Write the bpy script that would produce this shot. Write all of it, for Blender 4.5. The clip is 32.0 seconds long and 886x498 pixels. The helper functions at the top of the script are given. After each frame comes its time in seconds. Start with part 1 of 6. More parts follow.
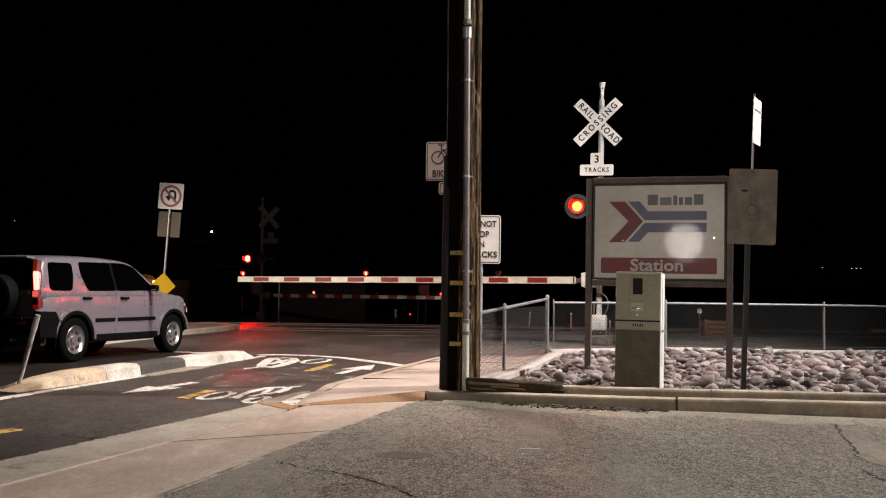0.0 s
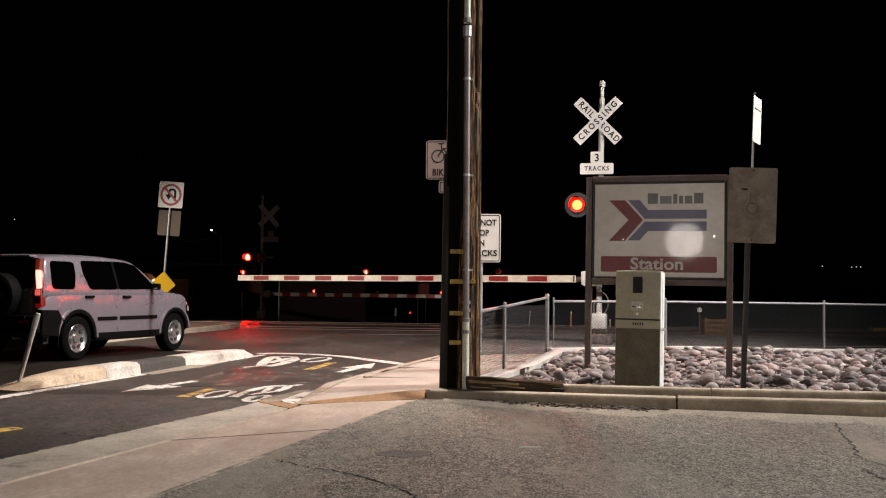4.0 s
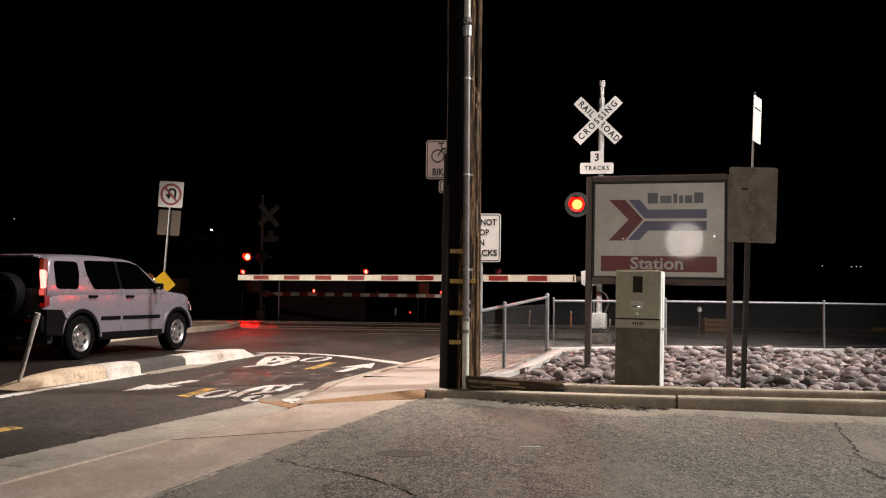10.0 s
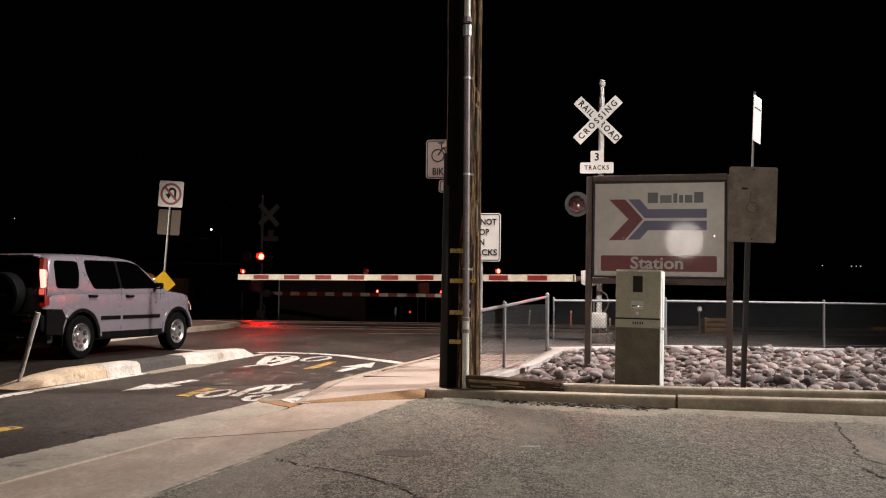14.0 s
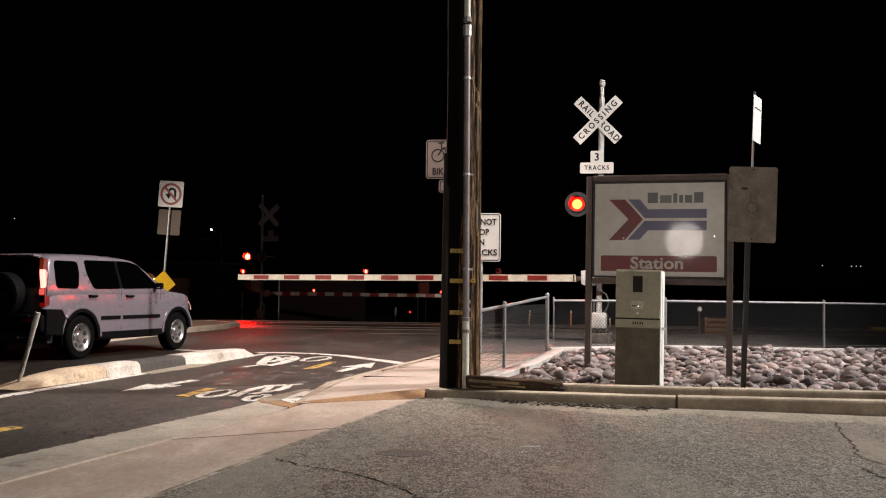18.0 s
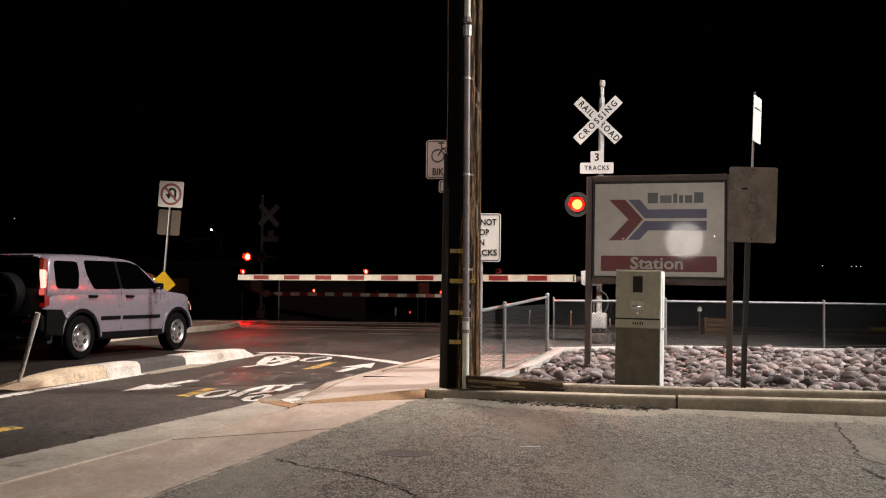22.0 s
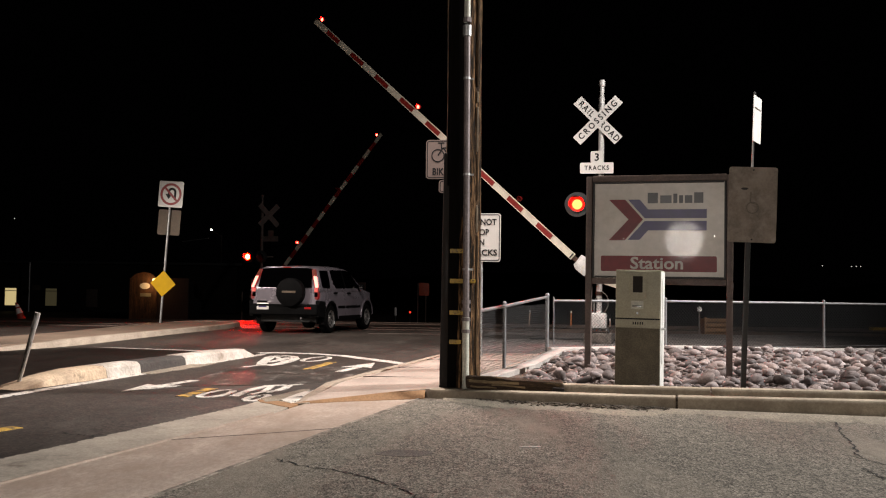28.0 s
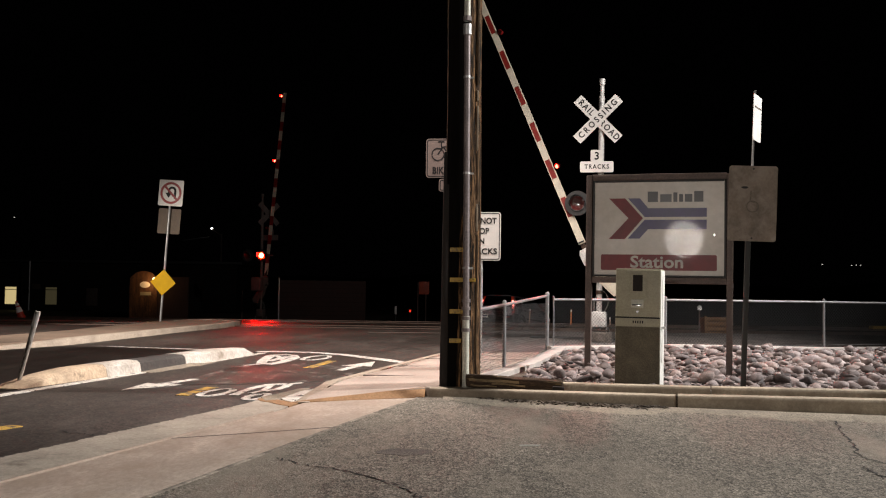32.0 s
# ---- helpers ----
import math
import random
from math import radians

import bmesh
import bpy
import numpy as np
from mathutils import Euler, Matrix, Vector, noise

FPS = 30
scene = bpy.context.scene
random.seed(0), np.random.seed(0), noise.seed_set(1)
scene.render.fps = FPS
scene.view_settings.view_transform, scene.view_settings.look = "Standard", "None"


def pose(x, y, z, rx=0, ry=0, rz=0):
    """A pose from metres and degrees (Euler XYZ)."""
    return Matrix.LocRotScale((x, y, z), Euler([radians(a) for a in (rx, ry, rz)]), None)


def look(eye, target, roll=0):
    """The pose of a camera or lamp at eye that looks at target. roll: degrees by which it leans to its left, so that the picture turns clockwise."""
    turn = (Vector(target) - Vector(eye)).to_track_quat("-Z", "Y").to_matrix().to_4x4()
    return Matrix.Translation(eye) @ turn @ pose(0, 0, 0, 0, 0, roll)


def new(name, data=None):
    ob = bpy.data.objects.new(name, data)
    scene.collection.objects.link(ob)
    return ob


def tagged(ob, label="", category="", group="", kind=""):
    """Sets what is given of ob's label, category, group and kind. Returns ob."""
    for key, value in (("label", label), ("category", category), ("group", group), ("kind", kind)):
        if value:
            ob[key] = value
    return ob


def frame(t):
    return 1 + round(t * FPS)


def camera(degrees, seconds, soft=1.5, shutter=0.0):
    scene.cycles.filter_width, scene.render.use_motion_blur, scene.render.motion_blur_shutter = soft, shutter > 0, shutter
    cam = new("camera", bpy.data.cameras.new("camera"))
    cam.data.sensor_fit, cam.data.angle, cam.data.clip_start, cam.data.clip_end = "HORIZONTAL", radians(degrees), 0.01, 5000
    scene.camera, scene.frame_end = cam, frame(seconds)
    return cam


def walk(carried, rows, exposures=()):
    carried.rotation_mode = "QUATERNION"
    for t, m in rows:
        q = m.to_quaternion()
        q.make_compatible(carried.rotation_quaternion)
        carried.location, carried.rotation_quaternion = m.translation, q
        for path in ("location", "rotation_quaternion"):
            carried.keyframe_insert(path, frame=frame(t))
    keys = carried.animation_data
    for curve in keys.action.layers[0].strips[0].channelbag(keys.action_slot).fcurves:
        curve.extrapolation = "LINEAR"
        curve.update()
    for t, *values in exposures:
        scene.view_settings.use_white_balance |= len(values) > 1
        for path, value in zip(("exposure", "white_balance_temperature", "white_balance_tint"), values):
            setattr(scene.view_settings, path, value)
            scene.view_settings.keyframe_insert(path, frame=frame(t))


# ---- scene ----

# ---------------------------------------------------------------- camera
EYE = (0.0, 0.0, 1.08)
ROLL = 0.7
cam = camera(50.0, 32.0, soft=1.15)


def aim(shift):
    """The camera's pose; shift is the small nod of the tripod head in 1/1681 rad."""
    p = math.atan((77.0 + shift) / 1681.0)
    return look(EYE, (0.0, 10.0 * math.cos(p), EYE[2] + 10.0 * math.sin(p)), ROLL)


walk(cam, [(t, aim(d)) for t, d in (
    (0.0, 3.4), (1.0, 3.4), (1.6, 3.0), (2.5, 2.3), (3.1, 1.9), (3.6, 1.1), (5.5, 0.8), (6.0, 0.1), (7.2, -0.3),
    (8.0, 0.3), (11.0, 0.3), (12.2, 0.0), (13.0, -0.4), (14.5, -0.4), (16.5, -0.4), (18.0, -0.3), (19.0, 0.2),
    (20.2, -0.2), (22.0, 0.0), (24.2, 0.6), (25.2, 0.2), (27.5, 0.0), (28.6, -0.3), (29.3, -2.0), (30.0, -2.2), (32.0, -2.2))],
    exposures=[(0.0, 0.0), (32.0, 0.0)])

# ---------------------------------------------------------------- light
world = bpy.data.worlds.new("night")
scene.world = world
world.use_nodes = True
world.node_tree.nodes["Background"].inputs[0].default_value = (0.05, 0.04, 0.05, 1)
world.node_tree.nodes["Background"].inputs[1].default_value = 0.004


def lamp(name, x, y, z, watts, colour, size=0.25, kind="POINT", target=None, spread=150, blend=0.6):
    data = bpy.data.lights.new(name, kind)
    data.energy, data.color, data.shadow_soft_size = watts, colour, size
    ob = new(name, data)
    ob.location = (x, y, z)
    if kind == "SPOT":
        data.spot_size, data.spot_blend = radians(spread), blend
        ob.matrix_world = look((x, y, z), target)
    return ob


# lamps, all unseen: car park, road, crossing, signal mast, and the station behind the camera
lamp("car_park_light", 24.0, 9.3, 15.0, 49500, (1.0, 0.975, 0.95), 0.3, kind="SPOT", target=(0.9, 5.2, 0.0), spread=66, blend=0.5)
lamp("road_light", -0.9, 13.2, 9.0, 4800, (1.0, 0.86, 0.785), 0.5, kind="SPOT", target=(-1.8, 15.4, 0.0), spread=112, blend=0.6)
# next two are added fill without a known source: crossing and car, mast and gravel
lamp("crossing_light", -16.0, 11.0, 6.5, 9000, (1.0, 0.88, 0.78), kind="SPOT", target=(-3.4, 26.5, -1.5), spread=36, blend=0.5)
lamp("mast_light", 6.0, 15.0, 8.0, 1800, (1.0, 0.93, 0.88), kind="SPOT", target=(0.6, 23.5, 0.5), spread=92)
lamp("station_light", -17.7, -46.0, 5.2, 21000, (1.0, 0.91, 0.84), 1.35, kind="SPOT", target=(3.6, 11.7, 1.9), spread=15, blend=0.7)

# ---------------------------------------------------------------- materials


def node(nt, kind, **values):
    n = nt.nodes.new(kind)
    for key, value in values.items():
        n.inputs[key.replace("_", " ")].default_value = value
    return n


def mat(name, col, rough=0.6, metal=0.0, var=0.25, scale=3.0, fine=60.0, bump=0.15, tint=None, island=0.0, each=0.0, spec=0.5, coat=0.0, stretch=None, speck=None, wear=None, gloss=0.07, detail=3.0, crisp=0.14, other=None):
    """A surface with colour variation at two scales, wear in its gloss and fine relief."""
    m = bpy.data.materials.new(name)
    m.use_nodes = True
    nt = m.node_tree
    b = nt.nodes["Principled BSDF"]
    b.inputs["Roughness"].default_value, b.inputs["Metallic"].default_value = rough, metal
    b.inputs["Specular IOR Level"].default_value = spec
    b.inputs["Coat Weight"].default_value = coat
    b.inputs["Coat Roughness"].default_value = gloss
    tc = nt.nodes.new("ShaderNodeTexCoord")
    vec = tc.outputs["Object"]
    if stretch:
        mp = nt.nodes.new("ShaderNodeMapping")
        mp.inputs["Scale"].default_value = stretch
        nt.links.new(vec, mp.inputs["Vector"])
        vec = mp.outputs["Vector"]
    big = node(nt, "ShaderNodeTexNoise", Scale=scale, Detail=5.0, Roughness=0.6)
    small = node(nt, "ShaderNodeTexNoise", Scale=fine, Detail=detail, Roughness=0.65 if detail < 4.0 else 0.82)
    for n in (big, small):
        nt.links.new(vec, n.inputs["Vector"])
    ramp = nt.nodes.new("ShaderNodeValToRGB")
    ramp.color_ramp.elements[0].position, ramp.color_ramp.elements[1].position = 0.3, 0.72
    lo = [c * (1 - var) for c in (tint or col)]
    hi = [min(1.0, c * (1 + var * 0.7)) for c in col]
    ramp.color_ramp.elements[0].color, ramp.color_ramp.elements[1].color = (*lo, 1), (*hi, 1)
    nt.links.new(big.outputs["Fac"], ramp.inputs["Fac"])
    sp = var * 0.7 if speck is None else speck
    grain = node(nt, "ShaderNodeMapRange", From_Min=0.5 - crisp, From_Max=0.5 + crisp, To_Min=1 - sp, To_Max=1 + sp)
    nt.links.new(small.outputs["Fac"], grain.inputs["Value"])
    mix = nt.nodes.new("ShaderNodeMix")
    mix.data_type, mix.blend_type = "RGBA", "MULTIPLY"
    mix.inputs["Factor"].default_value = 1.0
    nt.links.new(ramp.outputs["Color"], mix.inputs["A"])
    nt.links.new(grain.outputs["Result"], mix.inputs["B"])
    out = mix.outputs["Result"]
    if wear:
        worn = node(nt, "ShaderNodeTexNoise", Scale=wear[2], Detail=8.0, Roughness=0.7)
        nt.links.new(vec, worn.inputs["Vector"])
        soft = wear[3] if len(wear) > 3 else 0.03
        cut = node(nt, "ShaderNodeMapRange", From_Min=wear[1] - soft, From_Max=wear[1] + soft, To_Min=1.0, To_Max=0.0)
        nt.links.new(worn.outputs["Fac"], cut.inputs["Value"])
        over = nt.nodes.new("ShaderNodeMix")
        over.data_type = "RGBA"
        nt.links.new(cut.outputs["Result"], over.inputs["Factor"])
        nt.links.new(out, over.inputs["A"])
        over.inputs["B"].default_value = (*wear[0], 1)
        out = over.outputs["Result"]
    if each or island:
        info = nt.nodes.new("ShaderNodeObjectInfo" if each else "ShaderNodeNewGeometry")
        hsv = nt.nodes.new("ShaderNodeHueSaturation")
        mr = node(nt, "ShaderNodeMapRange", To_Min=1 - (each or island), To_Max=1 + (each or island))
        nt.links.new(info.outputs["Random" if each else "Random Per Island"], mr.inputs["Value"])
        nt.links.new(mr.outputs["Result"], hsv.inputs["Value"])
        nt.links.new(out, hsv.inputs["Color"])
        out = hsv.outputs["Color"]
        if other:
            scatter = node(nt, "ShaderNodeTexWhiteNoise")
            scatter.noise_dimensions = "1D"
            nt.links.new(mr.outputs["Result"], scatter.inputs["W"])
            shift = nt.nodes.new("ShaderNodeMix")
            shift.data_type = "RGBA"
            nt.links.new(scatter.outputs["Value"], shift.inputs["Factor"])
            nt.links.new(out, shift.inputs["A"])
            tone = nt.nodes.new("ShaderNodeMix")
            tone.data_type, tone.blend_type = "RGBA", "MULTIPLY"
            tone.inputs["Factor"].default_value = 1.0
            tone.inputs["B"].default_value = (*other, 1)
            nt.links.new(out, tone.inputs["A"])
            nt.links.new(tone.outputs["Result"], shift.inputs["B"])
            out = shift.outputs["Result"]
    nt.links.new(out, b.inputs["Base Color"])
    if bump:
        bp = node(nt, "ShaderNodeBump", Strength=bump, Distance=0.02)
        nt.links.new(small.outputs["Fac"], bp.inputs["Height"])
        nt.links.new(bp.outputs["Normal"], b.inputs["Normal"])
    mr = node(nt, "ShaderNodeMapRange", To_Min=max(0.02, rough * 0.8), To_Max=min(1.0, rough * 1.2))
    nt.links.new(big.outputs["Fac"], mr.inputs["Value"])
    nt.links.new(mr.outputs["Result"], b.inputs["Roughness"])
    return m


def glow(name, col, strength):
    m = bpy.data.materials.new(name)
    m.use_nodes = True
    b = m.node_tree.nodes["Principled BSDF"]
    b.inputs["Base Color"].default_value = (*[min(1, c) * 0.05 for c in col], 1)
    b.inputs["Emission Color"].default_value = (*col, 1)
    b.inputs["Emission Strength"].default_value = strength
    return m


def glass(name, col, rough=0.05):
    m = bpy.data.materials.new(name)
    m.use_nodes = True
    b = m.node_tree.nodes["Principled BSDF"]
    b.inputs["Base Color"].default_value = (*col, 1)
    b.inputs["Roughness"].default_value = rough
    b.inputs["Specular IOR Level"].default_value = 0.12
    return m


def aggregate(name, col, rough, stone, spread, blotch, pale=None, spec=0.3, relief=0.25):
    """Asphalt: crushed stones of many tones in a dark binder, with broad blotches and polished or sandy areas."""
    m = bpy.data.materials.new(name)
    m.use_nodes = True
    nt = m.node_tree
    b = nt.nodes["Principled BSDF"]
    b.inputs["Specular IOR Level"].default_value = spec
    lay = nt.nodes.new("ShaderNodeMapping")
    lay.inputs["Scale"].default_value = (1.0, 0.55, 1.0)
    nt.links.new(nt.nodes.new("ShaderNodeTexCoord").outputs["Object"], lay.inputs["Vector"])
    vec = lay.outputs["Vector"]

    def times(a, value, lo, hi, from_lo=0.0, from_hi=1.0):
        mr = node(nt, "ShaderNodeMapRange", From_Min=from_lo, From_Max=from_hi, To_Min=lo, To_Max=hi)
        nt.links.new(value, mr.inputs["Value"])
        mx = nt.nodes.new("ShaderNodeMix")
        mx.data_type, mx.blend_type = "RGBA", "MULTIPLY"
        mx.inputs["Factor"].default_value = 1.0
        nt.links.new(a, mx.inputs["A"])
        nt.links.new(mr.outputs["Result"], mx.inputs["B"])
        return mx.outputs["Result"]

    base = nt.nodes.new("ShaderNodeRGB")
    base.outputs[0].default_value = (*col, 1)
    out = base.outputs[0]
    stones = node(nt, "ShaderNodeTexVoronoi", Scale=stone, Randomness=1.0)
    chips = node(nt, "ShaderNodeTexVoronoi", Scale=stone * 2.3, Randomness=1.0)
    broad = node(nt, "ShaderNodeTexNoise", Scale=0.8, Detail=6.0, Roughness=0.62)
    mid = node(nt, "ShaderNodeTexNoise", Scale=stone * 0.16, Detail=4.0, Roughness=0.7)
    for n in (stones, chips, broad, mid):
        nt.links.new(vec, n.inputs["Vector"])
    for n, k in ((stones, spread), (chips, spread * 0.75)):
        sep = nt.nodes.new("ShaderNodeSeparateColor")
        nt.links.new(n.outputs["Color"], sep.inputs["Color"])
        out = times(out, sep.outputs[0], 1 - k, 1 + k)
    out = times(out, mid.outputs["Fac"], 1 - spread * 0.55, 1 + spread * 0.55, 0.3, 0.7)
    out = times(out, broad.outputs["Fac"], 1 - blotch, 1 + blotch, 0.3, 0.7)
    if pale:
        worn = node(nt, "ShaderNodeTexNoise", Scale=pale[1], Detail=9.0, Roughness=0.72)
        stretch = nt.nodes.new("ShaderNodeMapping")
        stretch.inputs["Scale"].default_value = (1.0, 0.45, 1.0)
        stretch.inputs["Rotation"].default_value = (0, 0, 0.25)
        nt.links.new(vec, stretch.inputs["Vector"])
        nt.links.new(stretch.outputs["Vector"], worn.inputs["Vector"])
        cut = node(nt, "ShaderNodeMapRange", From_Min=pale[2], From_Max=pale[2] + 0.16, To_Min=0.0, To_Max=1.0)
        nt.links.new(worn.outputs["Fac"], cut.inputs["Value"])
        over = nt.nodes.new("ShaderNodeMix")
        over.data_type = "RGBA"
        nt.links.new(cut.outputs["Result"], over.inputs["Factor"])
        nt.links.new(out, over.inputs["A"])
        over.inputs["B"].default_value = (*pale[0], 1)
        out = over.outputs["Result"]
    nt.links.new(out, b.inputs["Base Color"])
    bp = node(nt, "ShaderNodeBump", Strength=relief, Distance=0.004)
    nt.links.new(stones.outputs["Distance"], bp.inputs["Height"])
    nt.links.new(bp.outputs["Normal"], b.inputs["Normal"])
    mr = node(nt, "ShaderNodeMapRange", From_Min=0.3, From_Max=0.7, To_Min=rough * 0.82, To_Max=min(1.0, rough * 1.15))
    nt.links.new(broad.outputs["Fac"], mr.inputs["Value"])
    nt.links.new(mr.outputs["Result"], b.inputs["Roughness"])
    return m


ASPHALT_LOT = aggregate("worn_asphalt", (0.160, 0.138, 0.112), 0.9, 95.0, 0.62, 0.18, ((0.255, 0.214, 0.170), 0.7, 0.49), 0.25, 0.4)
ASPHALT = aggregate("road_asphalt", (0.042, 0.0325, 0.026), 0.68, 46.0, 0.5, 0.4, ((0.085, 0.071, 0.059), 1.6, 0.54), 0.4, 0.4)
DIRT = mat("desert_dirt", (0.13, 0.11, 0.09), 0.95, var=0.4, scale=0.8, fine=30, bump=0.5, spec=0.2)
GUTTER = mat("grey_gutter_concrete", (0.37, 0.32, 0.26), 0.88, var=0.25, scale=1.8, fine=40, bump=0.12, spec=0.3, speck=0.14, wear=((0.12, 0.10, 0.08), 0.34, 3.0, 0.10))
APRON = mat("stained_apron_concrete", (0.45, 0.36, 0.295), 0.88, var=0.22, scale=1.6, fine=40, bump=0.1, speck=0.14, spec=0.3, stretch=(1.0, 0.5, 1.0), wear=((0.29, 0.215, 0.16), 0.45, 1.3, 0.13))
CONDUIT = mat("weathered_steel_conduit", (0.20, 0.165, 0.16), 0.5, metal=0.3, var=0.3, scale=4, fine=60, bump=0.05)
RAMP_BROWN = mat("brown_ramp_concrete", (0.31, 0.175, 0.088), 0.88, var=0.2, scale=3, fine=45, bump=0.25, spec=0.3)
GRAVEL = mat("pale_track_gravel", (0.15, 0.136, 0.128), 0.95, var=0.45, scale=1.5, fine=22, bump=0.6, spec=0.2, speck=0.7)
JOINT = mat("dark_thin_line", (0.13, 0.10, 0.085), 0.95, var=0.3, bump=0.3)
EDGE = mat("crumbled_edge", (0.33, 0.28, 0.23), 0.9, var=0.3, scale=6, fine=40, bump=0.4, spec=0.2, wear=((0.14, 0.12, 0.10), 0.5, 7.0, 0.08))
CREAM = mat("cream_kerb_concrete", (0.40, 0.33, 0.26), 0.85, var=0.25, scale=3, fine=45, bump=0.25, spec=0.3)
CONCRETE = mat("sidewalk_concrete", (0.44, 0.36, 0.305), 0.85, var=0.2, scale=1.2, fine=50, bump=0.1, speck=0.12, spec=0.3)
KERB = mat("kerb_concrete", (0.47, 0.395, 0.30), 0.88, var=0.4, scale=2.0, fine=45, bump=0.07, spec=0.3, speck=0.12, wear=((0.24, 0.19, 0.14), 0.42, 2.6, 0.14))
ROAD_WHITE = mat("road_marking_white", (0.62, 0.58, 0.52), 0.75, var=0.25, scale=6, fine=60, bump=0.2, wear=((0.07, 0.062, 0.055), 0.43, 9.0))
ROAD_YELLOW = mat("road_marking_yellow", (0.55, 0.33, 0.06), 0.75, var=0.25, scale=6, fine=60, bump=0.2, wear=((0.07, 0.062, 0.055), 0.46, 7.0, 0.06))
POLE_WOOD = mat("creosoted_pole_wood", (0.17, 0.095, 0.046), 0.9, var=0.8, scale=5, fine=20, bump=0.9, stretch=(6, 6, 0.3), spec=0.15, speck=0.9, wear=((0.010, 0.0065, 0.004), 0.50, 8.0, 0.03))
PALE_WOOD = mat("bleached_moulding_wood", (0.34, 0.28, 0.21), 0.9, var=0.35, scale=6, fine=40, bump=0.4, stretch=(5, 5, 0.4), spec=0.2)
MOULD_WOOD = mat("brown_moulding_wood", (0.075, 0.05, 0.03), 0.9, var=0.45, scale=6, fine=40, bump=0.4, stretch=(5, 5, 0.4), spec=0.2)
SOIL = mat("gravelly_bed_soil", (0.13, 0.108, 0.09), 0.95, var=0.5, scale=3, fine=55, bump=0.5, spec=0.1, speck=0.6)
TIE_WOOD = mat("old_tie_wood", (0.075, 0.05, 0.034), 0.95, var=0.6, scale=6, fine=40, bump=0.7, stretch=(0.6, 5, 5), spec=0.2, wear=((0.21, 0.145, 0.075), 0.40, 6.0, 0.04))
WIRE = mat("weathered_fence_wire", (0.010, 0.010, 0.011), 0.55, metal=0.3, var=0.2, scale=6, fine=90, bump=0.0)
STEEL = mat("galvanised_steel", (0.48, 0.48, 0.47), 0.45, metal=0.75, var=0.2, scale=6, fine=90, bump=0.05)
SPLIT_WOOD = mat("split_tie_wood", (0.30, 0.22, 0.13), 0.9, var=0.4, scale=6, fine=30, bump=0.4, stretch=(0.6, 5, 5), spec=0.2)
LOOP_GREY = mat("dark_flexible_conduit", (0.10, 0.095, 0.085), 0.55, var=0.3, scale=6, fine=60, bump=0.05)
RUBBLE = mat("crumbled_footing", (0.14, 0.12, 0.105), 0.95, var=0.6, scale=9, fine=40, bump=0.8, spec=0.2, speck=0.4)
PVC = mat("grey_conduit", (0.54, 0.53, 0.45), 0.5, var=0.2, scale=4, fine=60, bump=0.05)
ALU = mat("mast_aluminium", (0.66, 0.65, 0.63), 0.5, metal=0.2, var=0.25, scale=6, fine=60, bump=0.05)
# darkened copy of ALU: the weak light at the far signal is in the colour
DIM_METAL = mat("dimmed_mast_metal", (0.121, 0.0924, 0.0836), 0.6, metal=0.2, var=0.3, scale=6, fine=60, bump=0.05)
FENCE_STEEL = mat("dull_fence_steel", (0.27, 0.27, 0.275), 0.55, metal=0.5, var=0.25, scale=6, fine=90, bump=0.05)
STRIP = mat("pale_strip_concrete", (0.46, 0.42, 0.39), 0.85, var=0.22, scale=3, fine=45, bump=0.12, spec=0.3)
BLACK_BOARD = mat("near_black_board", (0.0045, 0.0035, 0.003), 0.9, var=0.4, scale=4, fine=40, bump=0.3, stretch=(5, 5, 0.4), spec=0.04)
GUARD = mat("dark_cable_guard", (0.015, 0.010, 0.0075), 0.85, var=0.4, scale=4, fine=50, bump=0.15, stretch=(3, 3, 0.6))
BROWN_PAINT = mat("brown_painted_steel", (0.115, 0.082, 0.070), 0.6, var=0.3, scale=5, fine=60, bump=0.1)
DARK_POST = mat("dark_bronze_post", (0.020, 0.018, 0.016), 0.55, var=0.3, scale=5, fine=60, bump=0.1)
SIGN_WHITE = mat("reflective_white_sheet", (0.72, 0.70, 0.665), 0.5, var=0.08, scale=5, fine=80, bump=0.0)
DULL_WHITE = mat("dull_pinkish_sheet", (0.145, 0.108, 0.095), 0.6, var=0.12, scale=5, fine=80, bump=0.0)
SIGN_BLACK = mat("sign_black", (0.006, 0.006, 0.007), 0.6, var=0.2, bump=0.0, spec=0.2)
SIGN_RED = mat("sign_red", (0.26, 0.012, 0.012), 0.5, var=0.15, bump=0.0)
SIGN_YELLOW = mat("sign_yellow", (0.68, 0.40, 0.006), 0.6, var=0.12, scale=4, bump=0.0, spec=0.2)
SIGN_BACK = mat("bare_sign_back", (0.095, 0.068, 0.046), 0.6, metal=0.2, var=0.3, scale=5, bump=0.05)
FADED = mat("weathered_sign_face", (0.23, 0.185, 0.148), 0.75, var=0.35, scale=4, fine=40, bump=0.05, speck=0.12, wear=((0.32, 0.27, 0.225), 0.45, 6.0, 0.1))
FADED_INK = mat("faded_sign_ink", (0.16, 0.13, 0.105), 0.75, var=0.3, scale=8, bump=0.0)
PANEL = mat("yellowed_acrylic", (0.54, 0.495, 0.43), 0.35, var=0.2, wear=((0.33, 0.27, 0.195), 0.42, 1.3, 0.22), scale=1.6, fine=9, bump=0.05, speck=0.05, coat=0.03, gloss=0.035)
PANEL_RED = mat("sign_faded_red", (0.17, 0.014, 0.016), 0.4, spec=0.25, var=0.25, scale=3, fine=9, speck=0.1, bump=0.05, coat=0.03, gloss=0.035)
